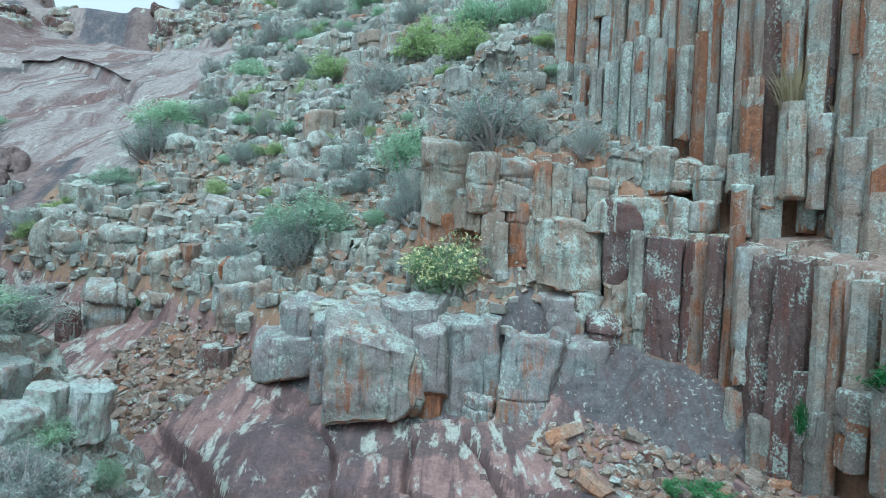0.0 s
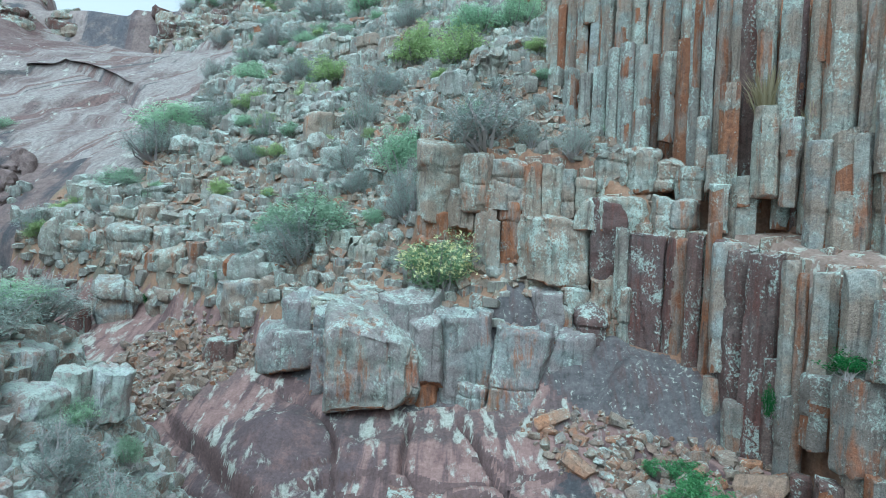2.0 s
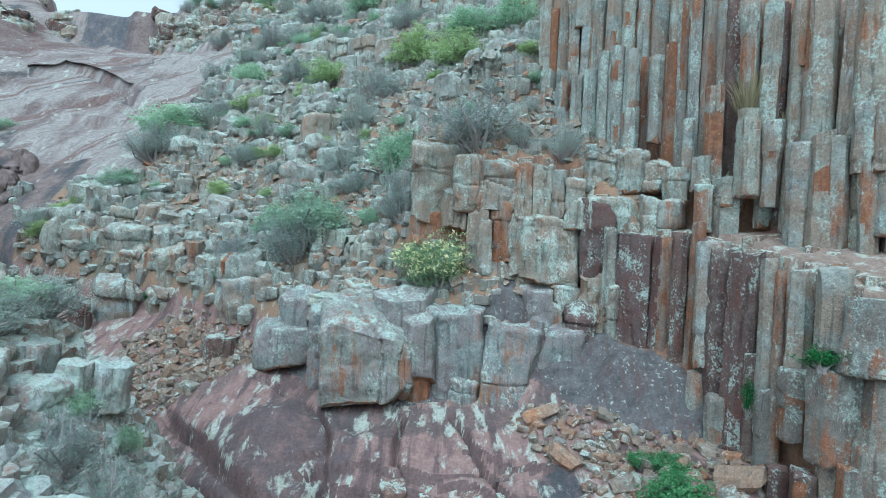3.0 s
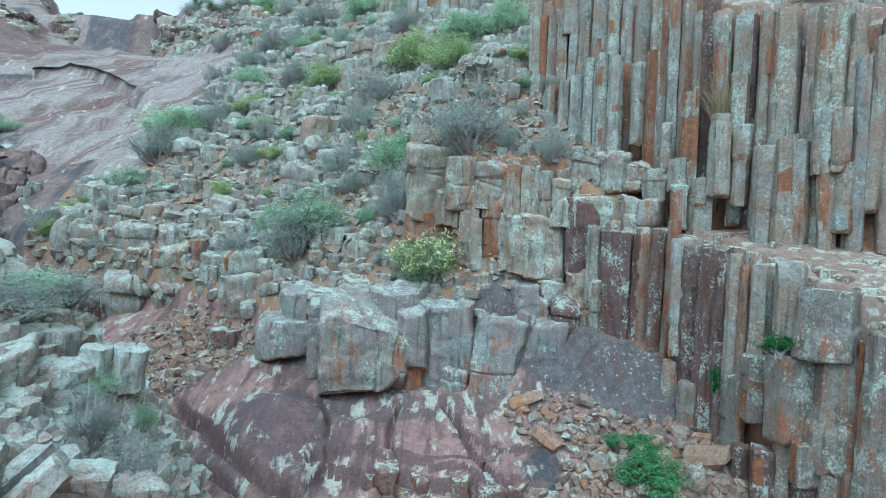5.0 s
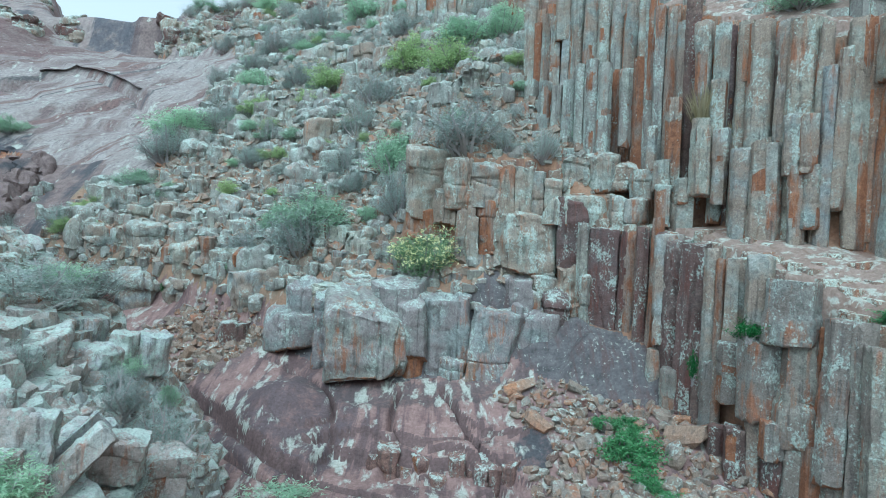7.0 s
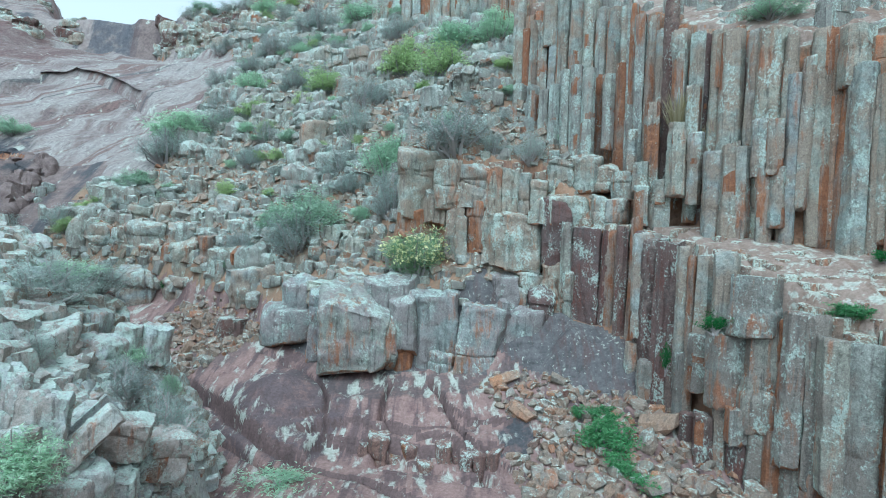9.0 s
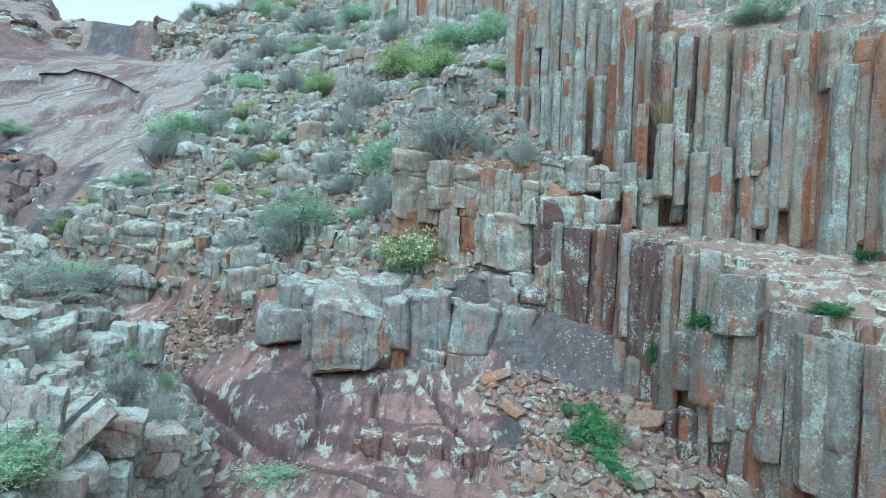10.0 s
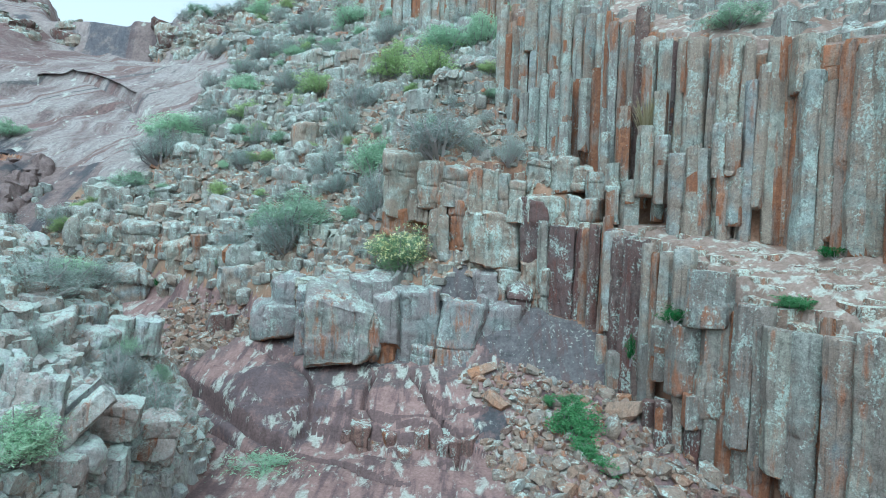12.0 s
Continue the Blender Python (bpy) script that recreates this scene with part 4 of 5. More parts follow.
LOWER_FOOT = [
    (11.61, 15.67, 4.42, 6.12, 0.78, 3), (12.05, 14.46, 4.3, 6.38, 1.22, 0), (11.2, 15.59, 1.45, 3.07, 0.52, 2), (11.32, 14.52, 1.61, 3.32, 0.6, 2),
    (11.91, 14.35, 0.11, 4.47, 0.52, 4), (11.97, 13.57, 3.2, 3.88, 0.59, 3), (12.27, 13.88, 0.17, 3.17, 0.65, 2), (12.59, 13.36, -0.16, 3.68, 0.63, 0),
    (13.0, 12.92, -0.11, 3.36, 0.65, 1), (13.34, 12.34, -0.15, 3.02, 0.75, 0), (13.67, 11.7, 0.21, 2.55, 0.72, 1), (11.57, 14.79, -0.1, 1.55, 0.55, 3),
]
for s, rows in enumerate((LOWER_BROWN, LOWER_NEAR, LOWER_FOOT)):
    for i, row in enumerate(rows):
        ob = column(cliff_lower, row, 700 + 100 * s + i, fresh=0.08)
        if row[5] in (0, 3):
            ob.data.materials[0] = LOWER_GREY

MAROON_BLOCKS = [
    (9.0, 23.6, 4.7, 10.34, 1.75, 2), (10.05, 22.75, 4.8, 10.22, 0.95, 2), (11.2, 19.6, 3.6, 9.85, 1.2, 2),
]
for i, row in enumerate(MAROON_BLOCKS):
    ob = new("maroon_block", jointed_rock("maroon_block", row[4] * 1.1, 1.5, row[3] - row[2] + 0.4, 860 + i, ROCKS[2], step=0.09, sides=5, cuts=4, splits=5, hard=40, rough=0.03, slip=0.07, slope=(0, -0.1), beds=0.15, fresh=0.1))
    ob.location = (row[0], row[1], row[2] - 0.4)
    ob.rotation_euler = (0, 0, math.atan2(row[1] + 6.3, row[0] - 1.5) - 1.571)
    ob.parent = cliff_lower

BUTTRESS = [
    (0.2, 28.0, 10.4, 14.5, 2.7, 0), (1.71, 26.66, 11.17, 13.71, 1.41, 0), (3.15, 26.38, 11.21, 13.51, 1.49, 4), (4.27, 25.97, 10.74, 13.32, 0.85, 0),
    (5.22, 25.89, 10.96, 13.34, 1.13, 0), (6.09, 25.69, 11.0, 13.12, 0.69, 0), (6.81, 25.48, 10.77, 12.69, 0.72, 0),
    (5.4, 25.6, 7.95, 10.78, 3.1, 3), (7.57, 24.93, 8.17, 11.81, 1.04, 2), (2.57, 25.82, 7.92, 10.61, 0.7, 0),
    (3.33, 26.3, 7.97, 11.5, 1.0, 1), (2.03, 26.46, 7.97, 11.24, 0.77, 0), (0.2, 27.71, 9.41, 10.81, 2.29, 1), (1.03, 26.98, 10.09, 12.19, 1.3, 0),
]
SHELF = [
    (8.02, 26.03, 12.39, 14.01, 1.41, 0), (9.37, 25.66, 12.35, 14.08, 1.52, 0), (8.01, 25.31, 10.48, 11.94, 2.19, 3), (9.6, 23.27, 10.23, 11.8, 0.81, 3),
    (10.28, 22.88, 10.2, 11.57, 0.86, 4), (10.32, 24.58, 12.39, 13.53, 0.91, 0), (5.54, 27.93, 13.95, 14.95, 1.0, 3), (10.79, 23.29, 11.87, 13.17, 0.98, 3),
]
FARCLIFF = [
    (-9.63, 73.92, 38.7, 44.44, 1.4, 0), (-7.39, 66.92, 34.97, 40.69, 1.28, 3), (-6.18, 66.81, 35.42, 39.93, 1.28, 0), (-4.97, 66.67, 35.85, 40.96, 1.28, 3),
    (-3.32, 61.24, 32.8, 37.98, 1.18, 4), (-2.19, 60.87, 33.12, 38.83, 1.17, 0), (-1.08, 60.72, 33.51, 38.11, 1.17, 1), (0.17, 56.24, 30.89, 35.6, 1.09, 0),
    (1.2, 56.1, 31.26, 36.48, 1.09, 0), (2.22, 55.92, 31.61, 35.8, 1.09, 3), (3.24, 55.71, 31.95, 36.64, 1.09, 0), (4.14, 51.92, 29.63, 34.42, 1.02, 3),
    (5.08, 51.71, 29.95, 35.21, 1.02, 4), (6.02, 51.46, 30.25, 34.53, 1.01, 0), (6.74, 48.45, 28.28, 32.71, 0.96, 1), (7.61, 48.2, 28.55, 33.42, 0.96, 0),
]
far_cliff = tagged(new("cliff_far"), "distant row of grey and rusty columns high on the slope", "cliff", kind="structure")
for i, row in enumerate(FARCLIFF):
    column(far_cliff, row, 1500 + i, sink=1.5)


def crag(parent, row, seed, name="rock_block", deep=0.9, sink=0.3, tilt=(0, 0, None), material=None, **more):
    """A weathered block with its broad face to the open side."""
    x, y, z0, z1, w, kind = row
    rng = random.Random(seed)
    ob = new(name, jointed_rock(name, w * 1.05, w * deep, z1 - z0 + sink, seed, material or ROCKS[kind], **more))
    ob.location = (x, y, z0 - sink)
    away = math.degrees(math.atan2(y + 6.3, x - 1.5)) - 90
    ob.rotation_euler = (radians(tilt[0] + rng.gauss(0, 1.2)), radians(tilt[1] + rng.gauss(0, 1.2)), radians(away + rng.gauss(0, 7) if tilt[2] is None else tilt[2]))
    if parent:
        ob.parent = parent
    return ob


def stone_mesh(name, seed, material):
    """A loose angular stone about one metre across, from a jittered and cut box."""
    rng = random.Random(seed)
    dims = (rng.uniform(0.8, 1.1), rng.uniform(0.6, 0.9), rng.uniform(0.4, 0.7))
    bm = bmesh.new()
    bmesh.ops.create_cube(bm, size=1.0)
    bmesh.ops.subdivide_edges(bm, edges=bm.edges[:], cuts=1, use_grid_fill=True)
    cuts = [(Vector((rng.gauss(0, 1), rng.gauss(0, 1), rng.gauss(0, 1))).normalized(), rng.uniform(0.33, 0.52)) for _ in range(8)]
    for vert in bm.verts:
        p = vert.co.copy()
        for nrm, d in cuts:
            over = p.dot(nrm) - d
            if over > 0:
                p -= nrm * over
        p += Vector((rng.gauss(0, 0.012), rng.gauss(0, 0.012), rng.gauss(0, 0.012)))
        vert.co = Vector((p.x * dims[0], p.y * dims[1], p.z * dims[2]))
    me = bpy.data.meshes.new(name)
    bm.to_mesh(me)
    bm.free()
    me.materials.append(material)
    me.polygons.foreach_set("use_smooth", [True] * len(me.polygons))
    me.set_sharp_from_angle(angle=radians(14))
    return me


def pebble(verts, faces, c, size, rng):
    """A small angular stone: a jittered, turned box."""
    m = Euler((rng.uniform(-0.6, 0.6), rng.uniform(-0.6, 0.6), rng.uniform(0, 6.283))).to_matrix()
    dx, dy, dz = size * rng.uniform(0.35, 0.62), size * rng.uniform(0.3, 0.5), size * rng.uniform(0.2, 0.42)
    k = len(verts)
    for sx, sy, sz in ((-1, -1, -1), (1, -1, -1), (1, 1, -1), (-1, 1, -1), (-1, -1, 1), (1, -1, 1), (1, 1, 1), (-1, 1, 1)):
        j = 0.78 if sz > 0 else 1.0
        verts.append(tuple(m @ Vector((sx * dx * j * rng.uniform(0.7, 1.15), sy * dy * j * rng.uniform(0.7, 1.15), sz * dz * rng.uniform(0.7, 1.2))) + c))
    for q in ((3, 2, 1, 0), (4, 5, 6, 7), (0, 1, 5, 4), (1, 2, 6, 5), (2, 3, 7, 6), (3, 0, 4, 7)):
        faces.append(tuple(k + i for i in q))


BLOCK_LABELS = ["grey weathered rhyolite block with lichen", "rust-orange broken rhyolite block", "dark maroon rhyolite block", "pale lichen-crusted rhyolite block", "blue-grey fluted rhyolite block"]
buttress = tagged(new("rock_buttress"), "blocky grey buttress with rust-orange broken faces", "rock outcrop", kind="structure")
for s, rows in enumerate((BUTTRESS, SHELF)):
    for i, row in enumerate(rows):
        crag(buttress, (*row[:4], row[4] * 1.1, row[5]), 1200 + 100 * s + i, "block", deep=min(1.1, 2.0 / row[4]), sides=(4, 5, 4)[i % 3], cuts=6, splits=3, step=0.085, slip=0.09, rough=0.06, slope=(0.05, -0.16), hard=34, groove=0.07)

INFILL = [
    (4.84, 25.53, 6.34, 8.14, 1.55, 0), (6.27, 25.09, 5.67, 8.09, 1.53, 3), (7.56, 24.43, 5.65, 8.41, 1.44, 0), (5.71, 24.69, 5.1, 6.92, 1.57, 4),
    (7.03, 23.97, 5.1, 6.58, 1.33, 2), (3.23, 25.94, 5.92, 7.87, 1.57, 3), (1.95, 25.54, 5.61, 7.22, 1.55, 0), (8.14, 23.41, 5.47, 7.82, 0.53, 0),
]
for i, row in enumerate(INFILL):
    crag(buttress, row, 1400 + i, "block", deep=0.9, sides=4 + i % 3, cuts=7, splits=4, step=0.085, slip=0.14, rough=0.1, slope=(0, -0.35), sink=0.4, groove=0.08)

CENTRE = [
    (-2.82, 23.37, 2.23, 6.4, 3.59, 0), (-0.29, 23.05, 3.29, 6.17, 1.26, 4), (1.45, 23.75, 2.0, 6.6, 2.4, 0), (1.75, 23.0, 2.2, 3.5, 1.1, 4),
    (3.4, 23.1, 1.85, 6.05, 2.05, 0), (-0.27, 23.18, 2.53, 4.11, 0.93, 1), (-6.43, 26.14, 4.58, 6.54, 1.52, 0), (-6.79, 25.97, 3.04, 5.04, 2.61, 4),
    (4.59, 23.15, 2.44, 6.24, 0.53, 0), (5.92, 23.88, 2.78, 5.85, 2.16, 4), (5.05, 24.53, 5.23, 7.47, 1.18, 0), (-1.19, 24.38, 5.55, 7.11, 2.5, 4),
]
CENTRE_FILL = [
    (-4.88, 24.26, 2.47, 6.24, 1.05, 4), (-0.95, 24.38, 2.88, 6.21, 0.91, 0), (0.36, 24.77, 2.53, 6.07, 0.92, 4), (2.8, 24.5, 2.37, 6.33, 0.82, 0),
    (-3.1, 24.95, 5.71, 6.69, 1.04, 4), (-1.79, 25.12, 5.98, 7.09, 0.99, 1), (-0.58, 25.34, 5.88, 7.0, 1.05, 4), (4.44, 24.47, 2.74, 6.4, 0.76, 4),
    (-4.98, 26.13, 5.61, 6.55, 1.89, 3), (1.29, 25.97, 6.28, 7.23, 1.57, 3), (-3.59, 27.4, 6.3, 7.19, 1.32, 3),
]
TIPPED = {2: -3.0, 4: 6.0, 8: 4.0}
for i, row in enumerate(CENTRE + CENTRE_FILL):
    big = row[4] > 1.4
    ob = crag(None, (*row[:4], row[4] * 1.14, row[5]), 1640 + i, deep=0.85 if big else 1.0, sink=0.12, tilt=(-3 if big else 0, TIPPED.get(i, 0.0), None), material=SHELF_BOULDER if row[5] in (0, 4) else None, sides=4 if i in (0, 7) else 5 + i % 2, cuts=7, splits=3 if big else 2, step=0.075, slip=0.06, rough=0.06, slope=(0.0, -0.30), hard=38, depth=0.55, groove=0.07, beds=0.12)
    tagged(ob, BLOCK_LABELS[row[5]] + " above the red slab", "rock", "blocks above the slab")

SLABROCK = [
    (-10.52, 26.7, 2.99, 4.15, 1.67, 2),
]
for i, row in enumerate(SLABROCK):
    ob = crag(None, row, 1700 + i, deep=1.1, sides=5, sink=0.4, step=0.08)
    tagged(ob, BLOCK_LABELS[row[5]] + " on the red slab", "rock", "blocks on the slab")

HILLROW = [
    (-18.08, 31.52, 4.11, 5.95, 2.45, 4), (-15.36, 31.54, 4.94, 6.11, 2.2, 4), (-16.67, 32.3, 5.54, 8.0, 0.9, 1), (-15.36, 31.73, 5.82, 8.3, 1.7, 0),
    (-18.26, 32.57, 5.62, 8.02, 1.44, 0), (-13.9, 31.4, 6.6, 8.75, 0.8, 1), (-12.81, 30.6, 5.82, 7.98, 1.37, 3), (-10.26, 29.77, 5.02, 7.03, 2.94, 4),
    (-19.47, 30.01, 3.47, 5.43, 1.24, 2), (-19.04, 29.59, 3.49, 5.27, 0.35, 3), (-20.82, 34.43, 7.56, 9.22, 1.59, 0), (-22.68, 34.69, 7.48, 9.15, 1.79, 0),
    (-16.42, 33.61, 7.76, 9.5, 1.9, 0), (-18.9, 34.35, 7.81, 9.3, 2.28, 0),
]
UPHILL = [
    (-10.32, 55.72, 25.9, 28.56, 2.1, 0), (-7.82, 54.24, 25.57, 28.45, 2.34, 0), (-5.31, 50.85, 24.27, 27.28, 1.66, 4), (-8.6, 42.16, 16.19, 18.41, 2.79, 0),
    (-17.5, 38.71, 11.49, 13.23, 1.75, 0), (-15.65, 37.92, 11.44, 12.81, 1.29, 4), (-11.03, 40.67, 14.85, 16.22, 0.92, 3), (-9.77, 39.79, 14.56, 15.81, 1.12, 0),
    (-20.9, 36.83, 9.37, 10.62, 1.68, 0), (-19.02, 36.45, 9.44, 10.89, 1.66, 0), (-14.1, 35.64, 10.02, 11.45, 1.63, 4), (-12.82, 34.13, 9.06, 10.04, 1.77, 3),
    (-9.6, 37.24, 11.89, 12.71, 3.33, 3), (-4.21, 39.4, 16.05, 17.15, 1.33, 3), (-41.08, 93.12, 41.55, 43.26, 2.12, 3), (-38.51, 92.27, 41.34, 43.22, 2.29, 0),
    (-36.02, 91.5, 41.4, 42.89, 2.08, 3), (-31.98, 86.14, 39.57, 41.33, 1.97, 4), (-29.71, 85.69, 39.64, 41.57, 2.23, 0), (-26.56, 82.83, 38.63, 40.33, 2.16, 3),
    (-41.15, 85.01, 38.29, 39.51, 1.95, 3), (-39.31, 84.93, 37.07, 38.29, 2.29, 0), (-38.49, 89.58, 38.56, 39.83, 2.6, 3),
]
for s, rows in enumerate((HILLROW, UPHILL)):
    for i, row in enumerate(rows):
        ob = crag(None, row, 1800 + 100 * s + i, deep=1.0, sides=4 + i % 3, sink=1.0, step=0.12, cuts=7, splits=4, slip=0.12, rough=0.08, slope=(0, -0.2), groove=0.08)
        tagged(ob, BLOCK_LABELS[row[5]] + " on the hillside", "rock", "blocks on the hillside")


STEP_ROCK = rock_material("slab_step_rock", (0.235, 0.15, 0.13), (0.12, 0.082, 0.076), (0.10, 0.065, 0.06), 0.4, 0.42, brown=(0.17, 0.105, 0.092))


GULLY_FACE = [
    (-36.4, 45.2, 12.0, 15.2, 3.2, 2), (-34.2, 43.6, 11.2, 14.4, 2.6, 2), (-35.4, 41.6, 9.6, 13.6, 3.0, 2), (-33.0, 40.8, 9.4, 12.8, 2.6, 2), (-34.6, 39.0, 8.2, 11.8, 2.8, 2), (-31.6, 39.6, 8.8, 11.4, 2.2, 2), (-32.4, 37.6, 7.6, 10.2, 2.4, 2),
]
for i, row in enumerate(GULLY_FACE):
    ob = crag(None, row, 1950 + i, deep=1.2, sides=5, sink=1.6, step=0.16, cuts=8, splits=5, slip=0.16, rough=0.1, slope=(0, -0.4), groove=0.14, material=GULLY_ROCK, under=False)
    tagged(ob, "dark water-stained rock face in the side gully", "rock", "rocks in the gully")


def step_blocks():
    """Short broken columns along the step across the slab, flush with the rock behind."""
    rng = random.Random(64)
    for (x0, y0), (x1, y1) in zip(SLAB_STEP[1:], SLAB_STEP[2:]):
        for s in (0.3, 0.8):
            x, y = x0 + (x1 - x0) * s, y0 + (y1 - y0) * s + rng.uniform(-0.12, 0.12)
            top, base = land_z(x + 0.1, y + 0.75) - rng.uniform(0.3, 0.6), land_z(x - 0.1, y - 0.6)
            ob = crag(None, (x, y + 0.3, base, max(top, base + 0.2), rng.uniform(0.55, 0.85), 2), rng.randrange(9000), deep=1.7, sides=5, sink=0.3, step=0.07, rough=0.08, cuts=7, slope=(0, -0.25), material=STEP_ROCK)
            tagged(ob, "red-brown rhyolite block with pale lichen in the step across the slab", "rock", "blocks in the slab step")


step_blocks()


def rock_sheet(line, thick, seed):
    """The broken edge of a sheet of bedrock: a lip that overhangs a dark gap."""
    rng = random.Random(seed)
    pts = []
    for (x0, y0), (x1, y1) in zip(line, line[1:]):
        n = max(2, int(math.hypot(x1 - x0, y1 - y0) / 0.6))
        for i in range(n):
            pts.append((x0 + (x1 - x0) * i / n, y0 + (y1 - y0) * i / n))
    verts, faces = [], []
    for i, (x, y) in enumerate(pts):
        a, b = pts[max(i - 1, 0)], pts[min(i + 1, len(pts) - 1)]
        d = Vector((b[0] - a[0], b[1] - a[1], 0)).normalized()
        up = Vector((-d.y, d.x, 0))
        fade = min(1.0, 4.0 * min(i, len(pts) - 1 - i) / len(pts))
        w = thick * fade * (0.8 + 0.5 * noise.noise((i * 0.35, seed, 0)))
        jut = Vector((x, y, 0)) + up * 0.5 * noise.noise((i * 0.5, seed, 4))
        for back, lift in ((3.0, -0.35), (1.4, 0.25), (0.2, 0.55), (-0.25, 0.35), (-0.1, 0.0), (0.9, -0.35)):
            p = jut + up * (back if back > 1 else back + 0.2)
            z = land_z(p.x, p.y) if back > 1 else land_z(x + up.x * 1.2, y + up.y * 1.2) - 0.35
            verts.append((p.x, p.y, z + lift * w + rng.gauss(0, 0.03)))
    for i in range(len(pts) - 1):
        for j in range(5):
            a = i * 6 + j
            faces.append((a, a + 6, a + 7, a + 1))
    ob = new("rock_sheet", rock_mesh("rock_sheet", verts, faces, FAR_SLAB, 35))
    return tagged(ob, "broken overhanging edge of a pale bedrock sheet", "rock", "bedrock sheets")


rock_sheet(SHEET_EDGE[2:7], 0.18, 3)

# ---- the bank of broken rock and the loose stones ----
BANK = [
    (-7.34, 6.23, 3.96, 5.81, 1.01, 3, 0.8, -10, 8, 20), (-8.17, 6.56, 4.34, 6.07, 0.51, 0, 0.9, -8, 6, 0), (-7.31, 6.37, 3.82, 5.84, 0.6, 3, 0.8, -8, 44, 25), (-7.26, 7.38, 4.47, 5.56, 0.54, 3, 0.7, -8, 50, 30),
    (-6.66, 8.5, 3.67, 4.64, 1.18, 0, 0.8, 10, 12, 30), (-6.75, 8.7, 3.0, 4.09, 0.95, 3, 0.9, 4, -6, 10), (-6.3, 9.6, 2.6, 3.76, 1.0, 4, 0.9, 6, 8, 40), (-6.54, 6.91, 3.4, 3.97, 0.98, 0, 0.7, 4, 3, 12),
]
BANK_BACK = [
    (-6.88, 6.54, 2.85, 3.86, 1.12, 3, 0.9, 4, 5, 30), (-6.5, 7.9, 2.4, 3.35, 1.1, 3, 0.9, 6, 4, 0), (-7.57, 5.81, 3.96, 5.16, 0.71, 0, 0.9, -4, 10, 20), (-10.62, 10.74, 4.55, 6.24, 2.57, 3, 0.8, 6, -3, 10),
    (-9.36, 12.06, 4.68, 5.89, 1.2, 4, 0.8, 5, 4, 0), (-8.97, 12.77, 4.96, 6.18, 0.93, 0, 0.9, 0, 5, 20), (-8.3, 13.3, 4.87, 6.06, 0.99, 3, 0.9, 4, 8, 35), (-10.62, 13.29, 5.61, 6.59, 1.69, 3, 0.8, 2, 3, 10),
]
BANK_EDGE = [
    (-11.24, 12.07, 6.48, 7.38, 1.07, 4, 0.8, 3, -4, 20),
]
for i, (x, y, z0, z1, w, kind, deep, rx, ry, rz) in enumerate(BANK + BANK_BACK + BANK_EDGE):
    ob = crag(None, (x, y, z0, z1, w, kind), 2100 + i, deep=deep, sink=0.15, tilt=(rx, ry, rz), material=BANK_BOULDER, sides=4 + i % 3, cuts=7, splits=3, step=0.06, rough=0.07, hard=30, under=False)
    tagged(ob, BLOCK_LABELS[kind] + " heaped on the bank", "rock", "blocks on the bank")


def bank_blocks():
    rng = random.Random(23)
    pieces = []

    def keep(x, y):
        return bank(np.float64(x), np.float64(y)) > slab(np.float64(x), np.float64(y)) + 0.2 and noise.noise((x * 0.5, y * 0.5, 1.1)) > -0.5

    for x0, x1, size in ((-22, -8.2, 0.55), (-8.2, -4.8, 0.36)):
        for (x, y), poly in cells(x0, x1, -1, 22, size, rng, keep):
            z = land_z(x, y)
            s = 0.95 * size * rng.uniform(0.6, 1.6)
            verts, faces = [], []
            shard(verts, faces, (x, y, z - 0.5 * s), (s * 1.35, s, s * rng.uniform(0.7, 1.15)), rng, 0.28, 0.12)
            pieces.append((math.hypot(x + 8, y - 9), verts, faces))
    return pieces


bank_rocks = tagged(new("bank_rocks"), "grey lichened broken rocks covering the bank", "rocks", kind="structure")
split_rocks(bank_rocks, bank_blocks(), 280, BANK_BOULDER)


def scatter(n, spans, size, seed, ok):
    rng = random.Random(seed)
    verts, faces = [], []
    x0, x1, y0, y1 = spans
    for _ in range(n):
        x, y = rng.uniform(x0, x1), rng.uniform(y0, y1)
        if not ok(x, y):
            continue
        s = size * min(3.0, rng.paretovariate(2.2))
        pebble(verts, faces, Vector((x, y, land_z(x, y) + s * 0.12)), s, rng)
    return verts, faces


def on_hill(x, y):
    b, l, u = zone(x, y)
    return not (x < -27.5 and y < 44.5) and b > 0.8 and u < -0.3 and is_bare(np.float64(x), np.float64(y)) < 0.4 and (l < 0.1 or l > 1.0 and y > 22)


v, f = scatter(9500, (-34, 11, 24, 60), 0.28, 31, on_hill)
tagged(new("hillside_stones", rock_mesh("hillside_stones", v, f, STONE_ROCK)), "loose grey stones littering the hillside", "stones", kind="stuff")
v, f = scatter(1500, (-20, -4.5, 0, 20), 0.22, 32, lambda x, y: bank(np.float64(x), np.float64(y)) > slab(np.float64(x), np.float64(y)))
tagged(new("bank_stones", rock_mesh("bank_stones", v, f, BANK_ROCK)), "loose grey stones on the bank", "stones", kind="stuff")


def in_rubble(x, y):
    if math.hypot((x - 4.93) / 0.79, (y - 17.53) / 0.96) < 1:
        return False
    return inside(BENCH_LINE, np.float64(x), np.float64(y)) < 0.6 and x > 4.5 + 0.15 * max(0, 17 - y) - 0.5 * max(0, y - 19) and zone(x, y)[1] < -0.2


